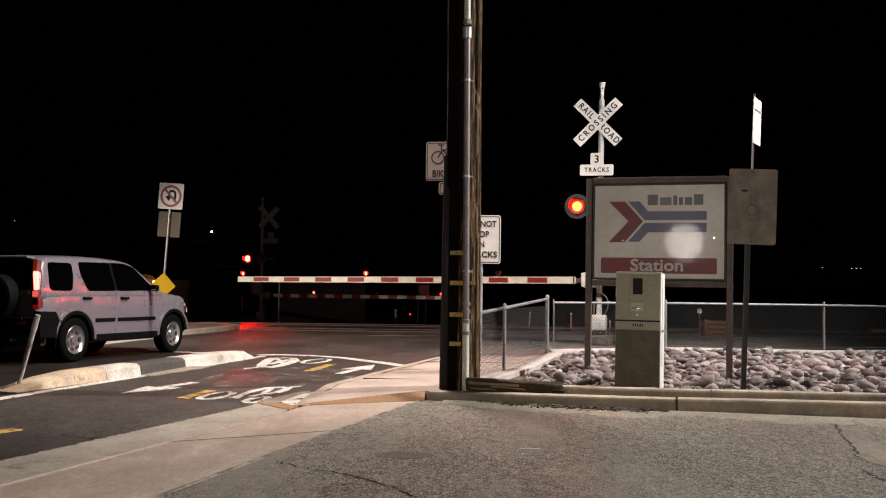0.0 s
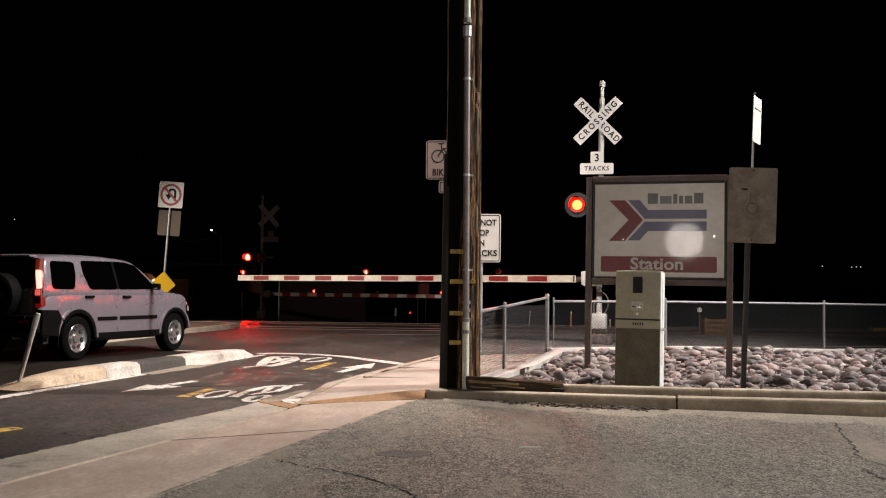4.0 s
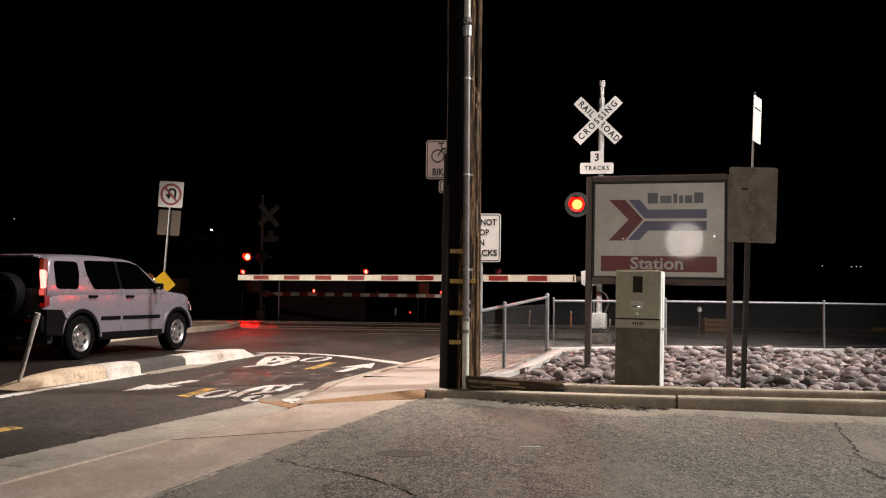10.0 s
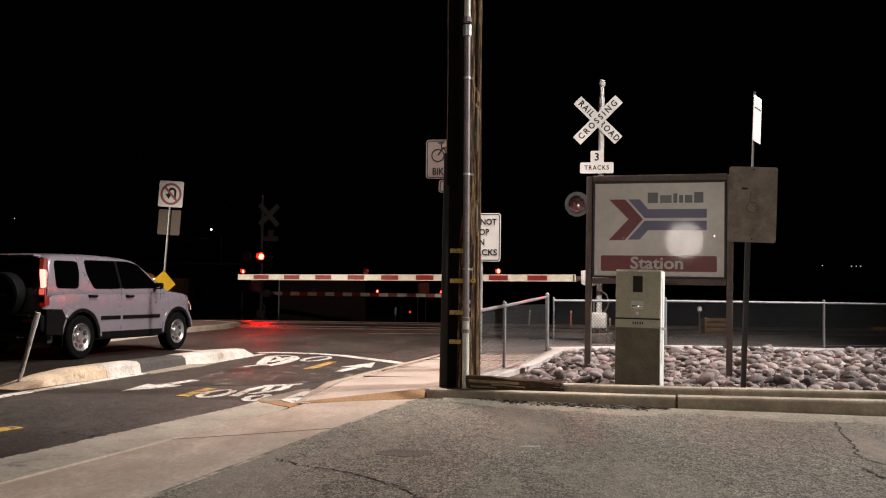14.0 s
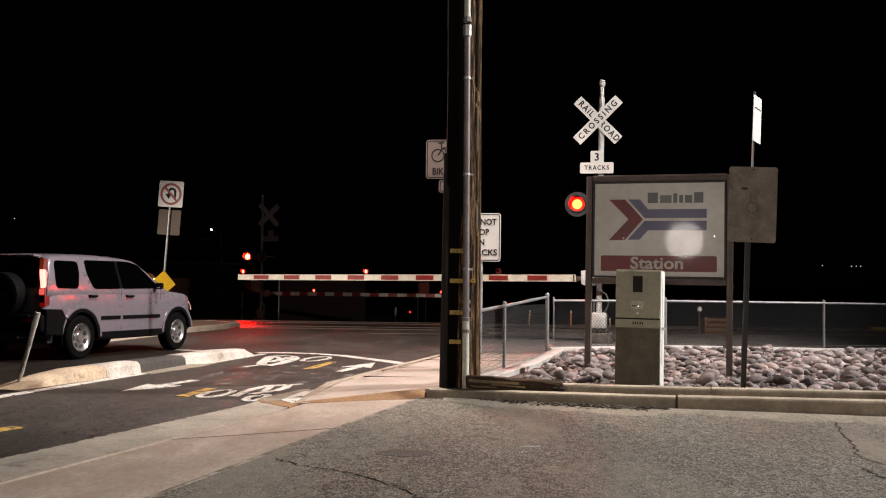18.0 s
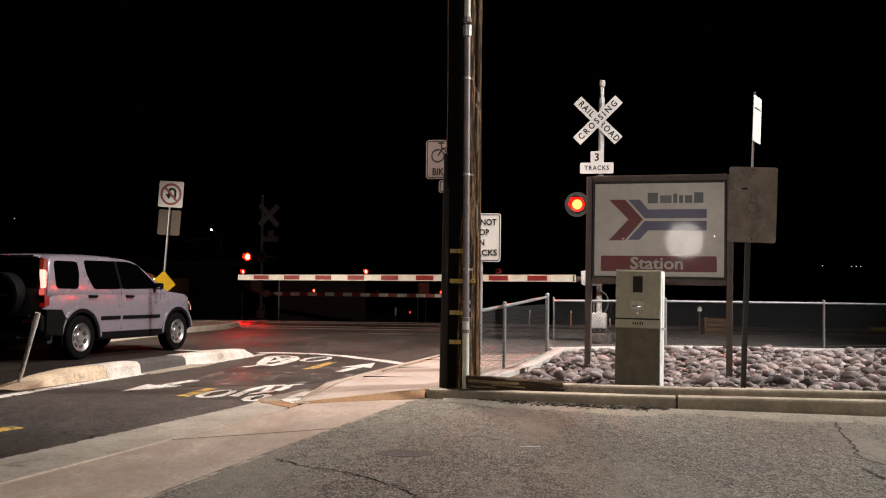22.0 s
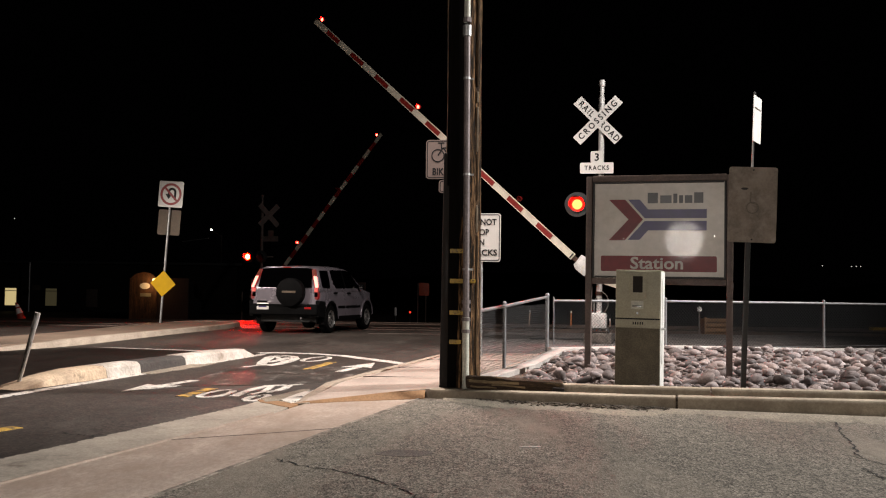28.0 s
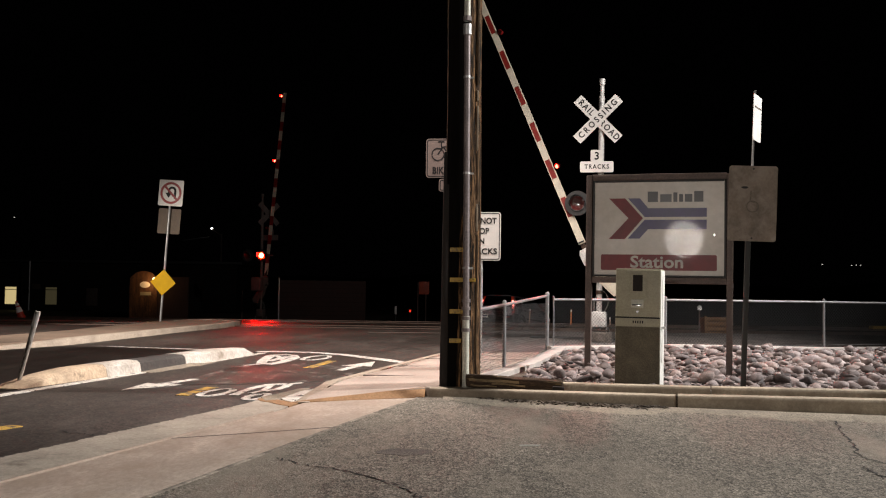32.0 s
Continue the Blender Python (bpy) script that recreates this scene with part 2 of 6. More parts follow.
PANEL_BLUE = mat("sign_navy", (0.032, 0.020, 0.11), 0.4, var=0.25, scale=3, fine=9, speck=0.1, bump=0.05, coat=0.03, gloss=0.035)
PANEL_INK = mat("sign_grey_ink", (0.03, 0.027, 0.026), 0.4, var=0.25, scale=3, fine=9, speck=0.1, bump=0.05, coat=0.03, gloss=0.035)
PANEL_TEXT = mat("sign_cream_ink", (0.46, 0.41, 0.36), 0.4, var=0.25, scale=4, fine=9, speck=0.1, bump=0.05, coat=0.03, gloss=0.035)
BEIGE = mat("beige_cabinet_paint", (0.37, 0.345, 0.25), 0.55, var=0.15, scale=4, fine=60, bump=0.05)
# beige lightened to stand for lamp light on the pedestal's side and shed plaque
PALE_BEIGE = mat("lamplit_beige", (0.80, 0.79, 0.74), 0.4, var=0.12, scale=4, fine=60, bump=0.03)
OLIVE = mat("olive_cabinet_base", (0.138, 0.118, 0.082), 0.8, var=0.3, scale=7, fine=70, bump=0.2)
ROCK = mat("river_rock", (0.225, 0.193, 0.192), 0.8, var=0.35, scale=9, fine=70, bump=0.2, each=0.75, spec=0.35, other=(1.03, 0.94, 0.86))
ROCK_FAR = mat("river_rock_far", (0.225, 0.193, 0.192), 0.8, var=0.35, scale=9, fine=70, bump=0.2, island=0.75, spec=0.35, other=(1.03, 0.94, 0.86))
REFLECT_YELLOW = mat("yellow_reflector_band", (0.40, 0.25, 0.03), 0.5, var=0.35, scale=9, bump=0.05, wear=((0.12, 0.08, 0.03), 0.42, 30.0))
CRATE = mat("faded_crate", (0.22, 0.115, 0.05), 0.7, var=0.35, bump=0.1)
ORANGE = mat("orange_plastic", (0.52, 0.16, 0.045), 0.5, var=0.15, bump=0.05)
FADED_ORANGE = mat("faded_orange_plastic", (0.42, 0.29, 0.22), 0.6, var=0.2, bump=0.05)
CONE_RED = mat("cone_red", (0.36, 0.03, 0.012), 0.55, var=0.2, bump=0.05)
GATE_RED = mat("gate_band_red", (0.21, 0.011, 0.007), 0.5, var=0.2, scale=6, bump=0.0)
GATE_WHITE = mat("gate_band_white", (0.62, 0.57, 0.46), 0.5, var=0.15, scale=6, bump=0.0)
BLACK_METAL = mat("black_hood_metal", (0.02, 0.02, 0.02), 0.6, var=0.3, bump=0.05)
HOOD = mat("aged_grey_hood", (0.10, 0.10, 0.10), 0.55, var=0.3, bump=0.05)
DARK_LENS = mat("unlit_red_lens", (0.10, 0.012, 0.010), 0.15, var=0.3, scale=14, fine=90, bump=0.3, coat=0.6)
RUST = mat("rail_steel", (0.075, 0.048, 0.036), 0.5, metal=0.5, var=0.4, scale=5, fine=60, bump=0.2)
PAINT_SILVER = mat("silver_mauve_car_paint", (0.215, 0.194, 0.222), 0.28, metal=0.45, var=0.06, scale=1.2, fine=9, bump=0.0, coat=0.5)
PLASTIC = mat("black_bumper_plastic", (0.003, 0.003, 0.0032), 0.6, var=0.25, scale=6, fine=90, bump=0.1, spec=0.05)
RUBBER = mat("tyre_rubber", (0.0035, 0.0035, 0.0035), 0.85, var=0.25, scale=8, fine=80, bump=0.2, spec=0.03)
RIM = mat("steel_wheel_silver", (0.40, 0.39, 0.38), 0.28, metal=0.85, var=0.15, bump=0.0)
CAR_GLASS = glass("dark_privacy_glass", (0.0006, 0.0006, 0.0007), 0.04)
CHROME = mat("chrome_trim", (0.6, 0.6, 0.6), 0.15, metal=1.0, var=0.1, bump=0.0)
LAMP_RED = mat("tail_lens_red", (0.30, 0.01, 0.01), 0.15, var=0.2, bump=0.0, coat=0.6)
TAIL_RED = glow("glowing_tail_lens", (1.0, 0.012, 0.008), 0.13)
TAIL_AMBER = glow("amber_tail_lens", (1.0, 0.10, 0.012), 0.09)
SAND = mat("blown_sand", (0.31, 0.265, 0.205), 0.95, var=0.25, scale=2, fine=60, bump=0.2, spec=0.2, speck=0.5, wear=((0.20, 0.172, 0.14), 0.45, 2.4, 0.18))
SCUFF = mat("scuffed_marking", (0.056, 0.046, 0.038), 0.55, var=0.6, scale=1.3, fine=34, bump=0.2, spec=0.35, speck=0.75, detail=6.0, crisp=0.10, stretch=(1.0, 0.55, 1.0), wear=((0.30, 0.27, 0.24), 0.40, 3.2, 0.05))
RED_GLOW = glow("lit_red_signal", (1.0, 0.00125, 0.0003), 800.0)
RED_CORE_FAR = glow("lit_red_signal_far", (1.0, 0.0045, 0.003), 800.0)
RED_RIM = glow("red_signal_rim", (1.0, 0.00003, 0.0), 900.0)
RED_FAR = glow("red_signal_rim_far", (1.0, 0.0001, 0.0), 5000.0)
RED_SMALL = glow("lit_red_gate_lamp", (1.0, 0.012, 0.007), 110.0)
TAIL_GLOW = glow("lit_tail_lamp", (1.0, 0.27, 0.215), 3.2)
TAIL_PINK = glow("pink_tail_band", (1.0, 0.14, 0.11), 0.8)
FRONT_GLOW = glow("lit_head_lamp", (1.0, 0.50, 0.38), 0.9)
PLATE_GLOW = glow("plate_lamp_glow", (1.0, 0.88, 0.72), 10.0)
WINDOW_GLOW = glow("lit_window", (1.0, 0.78, 0.36), 0.55)
WINDOW_DIM = glow("dim_window", (1.0, 0.82, 0.42), 0.035)
LAMP_WHITE = glow("street_lamp_glow", (1.0, 0.93, 0.85), 14.0)
FAR_GLOW = glow("distant_lamp_glow", (1.0, 0.93, 0.85), 0.6)
WARM_GLOW = glow("warm_bulb", (1.0, 0.60, 0.25), 9.0)
DARK_WALL = mat("dark_building_wall", (0.009, 0.0065, 0.0055), 0.9, var=0.3, scale=0.8, fine=20, bump=0.2)
SHED_WALL = mat("weathered_shed_boards", (0.12, 0.055, 0.026), 0.85, var=0.6, scale=2.5, fine=20, bump=0.3, stretch=(3, 3, 0.5))
BLOCK = mat("block_wall", (0.048, 0.023, 0.018), 0.9, var=0.25, scale=1.2, fine=25, bump=0.3)
CRACK = mat("crack_filler", (0.02, 0.018, 0.016), 0.95, var=0.3, bump=0.3)
DEBRIS = mat("dry_leaf_litter", (0.07, 0.052, 0.034), 0.95, var=0.5, bump=0.3, island=0.5)

# ---------------------------------------------------------------- mesh helpers


def mesh_of(bm, name, material, smooth=False):
    me = bpy.data.meshes.new(name)
    bm.normal_update()
    bm.to_mesh(me)
    bm.free()
    for m in (material if isinstance(material, (list, tuple)) else [material]):
        me.materials.append(m)
    if smooth:
        for p in me.polygons:
            p.use_smooth = True
        me.set_sharp_from_angle(angle=radians(35))
    return me


def part(name, bm, material, parent, label="", m=None, smooth=True, even=False):
    """One mesh object under a thing or under a part; its pose m is in its parent's space."""
    ob = new(name, mesh_of(bm, name, material, smooth))
    ob.parent = parent
    if even:
        ob.modifiers.new("even_shading", "WEIGHTED_NORMAL").weight = 60
    if m is not None:
        ob.matrix_basis = m
    if label:
        ob["label"] = label
    return ob


def thing(name, label, category, m=None, group="", kind=""):
    ob = new(name)
    ob.empty_display_size = 0.1
    if m is not None:
        ob.matrix_basis = m
    return tagged(ob, label, category, group, kind)


def solid(name, bm, material, label, category="", kind="structure", smooth=False, m=None):
    ob = new(name, mesh_of(bm, name, material, smooth))
    if m is not None:
        ob.matrix_basis = m
    return tagged(ob, label, category, kind=kind)


def box(x, y, z, sx, sy, sz, bevel=0.0, bm=None, seg=2):
    """A box centred at x, y, z."""
    bm = bm or bmesh.new()
    vs = bmesh.ops.create_cube(bm, size=1.0, matrix=Matrix.LocRotScale((x, y, z), None, (sx, sy, sz)))["verts"]
    if bevel:
        es = list({e for v in vs for e in v.link_edges})
        bmesh.ops.bevel(bm, geom=es, offset=bevel, segments=seg, affect="EDGES", profile=0.6)
    return bm


def rod(a, b, r, r2=None, sides=16, bm=None, caps=True):
    """A round bar from a to b."""
    bm = bm or bmesh.new()
    a, b = Vector(a), Vector(b)
    d = b - a
    m = Matrix.Translation((a + b) / 2) @ d.to_track_quat("Z", "Y").to_matrix().to_4x4()
    bmesh.ops.create_cone(bm, cap_ends=caps, segments=sides, radius1=r, radius2=r if r2 is None else r2, depth=d.length, matrix=m)
    return bm


def prism(points, depth, axis="y", at=0.0, bevel=0.0, bm=None, seg=2):
    """A flat outline pushed to a thickness. Points are (x, z) for axis y, (x, y) for axis z, (y, z) for axis x."""
    bm = bm or bmesh.new()

    def place(p, d):
        return {"y": (p[0], d, p[1]), "z": (p[0], p[1], d), "x": (d, p[0], p[1])}[axis]
    lo = [bm.verts.new(place(p, at)) for p in points]
    hi = [bm.verts.new(place(p, at + depth)) for p in points]
    n = len(points)
    fs = [bm.faces.new(lo), bm.faces.new(hi[::-1])]
    for i in range(n):
        fs.append(bm.faces.new((lo[i], hi[i], hi[(i + 1) % n], lo[(i + 1) % n])))
    bmesh.ops.recalc_face_normals(bm, faces=fs)
    if bevel:
        es = [e for f in fs[:2] for e in f.edges]
        bmesh.ops.bevel(bm, geom=list(set(es)), offset=bevel, segments=seg, affect="EDGES", profile=0.6)
    return bm


def lathe(profile, sides=24, bm=None, m=None):
    """Turns a profile of (radius, height) about z."""
    bm = bm or bmesh.new()
    rings = []
    for r, z in profile:
        rings.append([bm.verts.new((m or Matrix()) @ Vector((r * math.cos(2 * math.pi * i / sides), r * math.sin(2 * math.pi * i / sides), z))) for i in range(sides)])
    for a, b in zip(rings, rings[1:]):
        for i in range(sides):
            bm.faces.new((a[i], a[(i + 1) % sides], b[(i + 1) % sides], b[i]))
    bm.faces.new(rings[0][::-1])
    bm.faces.new(rings[-1])
    bmesh.ops.remove_doubles(bm, verts=bm.verts, dist=1e-5)
    bmesh.ops.recalc_face_normals(bm, faces=bm.faces)
    return bm


def rounded(w, h, r, n=5):
    """Outline of a rounded rectangle round the origin."""
    pts = []
    for cx, cy, a0 in ((w / 2 - r, h / 2 - r, 0), (-w / 2 + r, h / 2 - r, 90), (-w / 2 + r, -h / 2 + r, 180), (w / 2 - r, -h / 2 + r, 270)):
        for i in range(n + 1):
            a = radians(a0 + 90 * i / n)
            pts.append((cx + r * math.cos(a), cy + r * math.sin(a)))
    return pts


def ring(outer, inner, depth, at=0.0, bm=None):
    """A flat frame between two outlines with the same number of points, in x and z."""
    bm = bm or bmesh.new()
    n = len(outer)
    rows = [[bm.verts.new((p[0], d, p[1])) for p in pts] for d in (at, at + depth) for pts in (outer, inner)]
    fs = []
    for a, b in ((0, 1), (1, 3), (3, 2), (2, 0)):
        for i in range(n):
            fs.append(bm.faces.new((rows[a][i], rows[a][(i + 1) % n], rows[b][(i + 1) % n], rows[b][i])))
    bmesh.ops.recalc_face_normals(bm, faces=fs)
    return bm


def disc(r, n=32, sx=1.0, sz=1.0):
    return [(sx * r * math.cos(2 * math.pi * i / n), sz * r * math.sin(2 * math.pi * i / n)) for i in range(n)]


def lettering(text, height, material, parent, x, z, y=-0.006, turn=0.0, label="", width=1.0, spacing=1.0):
    """Raised letters in the x-z plane that face -y, centred at x, z."""
    cu = bpy.data.curves.new("lettering", "FONT")
    cu.body, cu.size, cu.align_x, cu.align_y, cu.extrude, cu.resolution_u = text, height * 1.37, "CENTER", "CENTER", 0.0015, 3
    cu.offset = height * 0.03
    cu.space_character = spacing
    tmp = new("lettering_source", cu)
    me = bpy.data.meshes.new_from_object(tmp.evaluated_get(bpy.context.evaluated_depsgraph_get()))
    bpy.data.objects.remove(tmp)
    bpy.data.curves.remove(cu)
    me.materials.clear()
    me.materials.append(material)
    ob = new("lettering", me)
    ob.parent = parent
    ob.matrix_basis = Matrix.Translation((x, y, z)) @ Matrix.Rotation(radians(-turn), 4, "Y") @ Matrix.Rotation(radians(90), 4, "X") @ Matrix.Diagonal((width, 1, 1, 1))
    if label:
        ob["label"] = label
    return ob


def slab(points, zs, bottom, bm=None):
    """A slab over a plan outline: top heights zs (one or one a point) and a level underside."""
    bm = bm or bmesh.new()
    if not isinstance(zs, (list, tuple)):
        zs = [zs] * len(points)
    hi = [bm.verts.new((p[0], p[1], z)) for p, z in zip(points, zs)]
    lo = [bm.verts.new((p[0], p[1], bottom)) for p in points]
    n = len(points)
    bm.faces.new(hi)
    bm.faces.new(lo[::-1])
    for i in range(n):
        bm.faces.new((hi[i], lo[i], lo[(i + 1) % n], hi[(i + 1) % n]))
    bmesh.ops.recalc_face_normals(bm, faces=bm.faces)
    return bm


def fall(y, x=-30.0):
    """The ground's height: level, a low hump at the first tracks, then falling behind them, most of all along the road."""
    if y < 22.0:
        k = min(max((y - 16.5) / 5.5, 0.0), 1.0)
        return 0.08 * k * k * (3 - 2 * k)
    k = min(max((x + 3.5) / 2.5, 0.0), 1.0)
    return 0.08 - 0.35 * min(max((y - 31.0) / 9.0, 0.0), 1.4) - 0.5 * k * min(max((y - 38.0) / 6.0, 0.0), 1.0)


HEAD = radians(14.4)  # the road runs this far to the right of +y
ALONG, ACROSS = Vector((math.sin(HEAD), math.cos(HEAD), 0)), Vector((math.cos(HEAD), -math.sin(HEAD), 0))


def strip(name, a, b, width, material, label, z=0.0065, thick=0.012, parent=None):
    """A painted line from a to b on the road."""
    a, b = Vector((*a, 0)), Vector((*b, 0))
    n = (b - a).normalized().cross(Vector((0, 0, 1))) * width / 2
    bm = slab([(p.x, p.y) for p in (a + n, b + n, b - n, a - n)], z, z - thick)
    return solid(name, bm, material, label, "road marking")

# ---------------------------------------------------------------- ground, road, kerbs
bm = bmesh.new()
rows = []
for y in (-400, -60, 0, 16.5, 17.6, 18.7, 19.8, 20.9, 22, 31, 34, 38, 40, 42, 44, 46, 120, 600, 2500):
    rows.append([bm.verts.new((x, y, fall(y, x) - 0.035)) for x in (-2500, -300, -60, -3.5, -2.5, -1.0, 60, 300, 2500)])
for a, b in zip(rows, rows[1:]):
    for i in range(8):
        bm.faces.new((a[i], a[i + 1], b[i + 1], b[i]))
solid("ground", bm, DIRT, "dry sandy desert ground round the crossing", "ground")

bm = bmesh.new()
slab([(-14, -6), (1.0, -6), (1.0, 11.0), (1.75, 15.5), (1.88, 16.5), (-14, 16.5)], 0.0, -0.03, bm)
ys = (16.5, 17.2, 17.9, 18.6, 19.3, 20.0, 20.7, 21.4, 22.0, 25.0)
va = [[bm.verts.new((x, y, fall(y))) for x in (-14.0, -7.0, 1.88 + (y - 16.5) * 0.13)] for y in ys]
for r, q in zip(va, va[1:]):
    for i in range(2):
        bm.faces.new((r[i], r[i + 1], q[i + 1], q[i]))
bmesh.ops.recalc_face_normals(bm, faces=bm.faces)
solid("road", bm, ASPHALT, "dark patched asphalt road leading to the rail crossing", "road")
LANE = aggregate("dark_lane_asphalt", (0.014, 0.011, 0.009), 0.6, 46.0, 0.5, 0.4, ((0.030, 0.024, 0.019), 1.4, 0.56), 0.12, 0.4)
solid("car_lane", slab([(-14, -6), (-7.6, -6), (-4.78, 7.5), (-4.50, 9.6), (-3.52, 13.9), (-3.12, 16.2), (-4.2, 16.62), (-7.0, 17.52), (-7.55, 15.9), (-10.0, 11.8), (-14, 11.8)], 0.0035, -0.02),
      LANE, "almost black asphalt of the car lane", "road")
bm = bmesh.new()
va = []
for y in (25.0, 28.0, 31.0, 33.0, 36.0, 38.0, 40.0, 42.0, 44.0, 48.0):
    x0 = -9.7 + (y - 25.0) * 0.25
    va.append([bm.verts.new((x, y, fall(y, x) - 0.004)) for x in (x0, x0 + 3.0, x0 + 5.0, x0 + 6.5, x0 + 12.5)])
for r, q in zip(va, va[1:]):
    for i in range(4):
        bm.faces.new((r[i], r[i + 1], q[i + 1], q[i]))
CROSSING = mat("crossing_panel", (0.06, 0.047, 0.038), 0.30, var=0.4, scale=1.0, fine=40, bump=0.25, spec=0.5)
solid("road_crossing", bm, CROSSING, "dark brown rail crossing surface between the tracks", "road")


def ragged(a, b, n, size, seed):
    """A broken edge from a to b."""
    r = random.Random(seed)
    return [(a[0] + (b[0] - a[0]) * k / n + r.uniform(-size, size), a[1] + (b[1] - a[1]) * k / n + r.uniform(-size, size)) for k in range(n)]


solid("car_park", slab([(-4.35, -6), (14, -6), (14, 6.0), (4.1, 8.42), (2.19, 8.88), (-0.11, 9.61)] + ragged((-0.18, 9.70), (-0.8, 7.5), 22, 0.014, 1) + ragged((-0.8, 7.5), (-1.46, 4.99), 26, 0.014, 2) + [(-1.46, 4.99), (-2.3, 1.8)], 0.016, -0.02),
      ASPHALT_LOT, "worn grey asphalt car park with fine cracks", "car park")
solid("gutter", slab([(-6.41, -6), (-5.74, -6), (-3.22, 2.4), (-2.38, 5.2), (-1.47, 8.29), (-1.37, 9.0), (-1.33, 10.2)] + ragged((-1.60, 9.95), (-1.87, 8.78), 34, 0.014, 3) + ragged((-1.87, 8.78), (-2.75, 5.98), 90, 0.016, 4) + ragged((-2.75, 5.98), (-3.6, 3.2), 80, 0.014, 5), 0.010, -0.02),
      GUTTER, "stained concrete gutter pan with a broken asphalt edge", "gutter")
solid("driveway_apron", slab([(-5.72, -6), (-4.37, -6), (-2.3, 1.8), (-1.46, 4.99), (-0.8, 7.5), (-0.18, 9.70), (-1.29, 9.02), (-1.455, 8.29), (-2.365, 5.2), (-3.2, 2.4)], 0.014, -0.02),
      APRON, "tan stained concrete driveway apron with a thin joint", "driveway")
solid("sidewalk", slab([(-1.36, 9.08), (-0.16, 9.68), (0.5, 9.75), (0.55, 11.6), (1.60, 15.2), (1.66, 15.6), (0.10, 15.6), (0.06, 15.33), (-1.10, 10.61)],
                       [0.018, 0.105, 0.105, 0.105, 0.10, 0.10, 0.10, 0.10, 0.075], -0.02), CONCRETE, "pinkish concrete sidewalk with a ramp towards the driveway", "sidewalk")
for a, b in (((-0.92, 11.2), (0.52, 10.9)), ((-0.60, 12.55), (0.95, 12.4)), ((-0.28, 13.9), (1.3, 13.8))):
    solid("sidewalk_joint", slab([a, b, (b[0], b[1] + 0.014), (a[0], a[1] + 0.014)], [0.088 + 0.0045 * (a[1] - 10.6), 0.1075, 0.1075, 0.088 + 0.0045 * (a[1] - 10.6)], 0.0), JOINT, "fine dark line across the concrete sidewalk", "joint")
solid("ramp_flare", slab([(-1.40, 9.02), (-0.17, 9.58), (-0.16, 9.70), (-1.33, 9.13)], [0.017, 0.02, 0.109, 0.024], 0.0), RAMP_BROWN, "brown flare of the kerb ramp", "kerb ramp")
solid("gravel_shoulder", slab([(0.22, 15.62), (1.8, 15.62), (2.3, 17.4), (14.4, 21.2), (15.0, 24.4), (4.5, 24.6), (1.2, 24.3), (0.85, 20.5), (0.45, 17.6)], [0.09, 0.09, 0.07] + [fall(y) + 0.006 for y in (21.2, 24.4, 24.6, 24.3, 20.5)] + [0.06], -0.03), GRAVEL, "pale gravel round the foot of the signal mast", "gravel")
for a, b in (((-0.20, 9.66), (-0.8, 7.5)), ((-0.8, 7.5), (-1.46, 4.99)), ((-1.46, 4.99), (-2.3, 1.8))):
    strip("car_park_edge", a, b, 0.028, EDGE, "pale crumbled edge of the car park asphalt", z=0.021, thick=0.02)
strip("gutter_lip", (-5.73, -6), (-3.21, 2.4), 0.016, APRON, "pale worn lip between gutter and apron", z=0.024, thick=0.02)
strip("gutter_lip", (-3.21, 2.4), (-1.46, 8.32), 0.016, APRON, "pale worn lip between gutter and apron", z=0.024, thick=0.02)
strip("apron_joint", (-1.92, 6.78), (-1.38, 7.09), 0.010, JOINT, "dark joint across the concrete apron", z=0.0175, thick=0.003)
strip("apron_joint", (-1.38, 7.09), (-0.80, 7.45), 0.010, JOINT, "dark joint across the concrete apron", z=0.0175, thick=0.003)
solid("ramp_flare", slab([(-1.79, 9.32), (-1.73, 9.14), (-1.62, 9.03), (-1.50, 8.86), (-1.39, 8.75), (-1.33, 9.12), (-1.38, 9.06), (-1.47, 9.17), (-1.55, 9.20), (-1.60, 9.33), (-1.68, 9.36)], 0.0145, 0.0), RAMP_BROWN, "brown foot of the kerb ramp", "kerb ramp")
solid("sand_patch", slab([(-1.78, 9.45), (-1.68, 9.15), (-1.46, 9.35), (-1.42, 10.35), (-1.52, 10.3), (-1.66, 9.8)], 0.016, 0.0), SAND, "pale sand in the corner of gutter and kerb", "sand")


def kerb(points, width, side, label, heights, name="kerb", material=None):
    """A kerb along a plan line with a rounded front edge; side: +1 lays its body to the left of the line."""
    bm = bmesh.new()
    rings = []
    for i, p in enumerate(points):
        a, b = Vector((*points[max(i - 1, 0)], 0)), Vector((*points[min(i + 1, len(points) - 1)], 0))
        n = Vector((0, 0, 1)).cross((b - a).normalized()) * side
        h, o = heights[i], Vector((*p, 0))
        rings.append([bm.verts.new(o + n * d + Vector((0, 0, z))) for d, z in ((0, -0.05), (0.012, h - 0.03), (0.03, h - 0.006), (0.05, h), (width, h), (width, -0.05))])
    for a, b in zip(rings, rings[1:]):
        for i in range(6):
            bm.faces.new((a[i], a[(i + 1) % 6], b[(i + 1) % 6], b[i]))
    bm.faces.new(rings[0])
    bm.faces.new(rings[-1][::-1])
    bmesh.ops.recalc_face_normals(bm, faces=bm.faces)
    return solid(name, bm, material or KERB, label, "kerb", smooth=True)


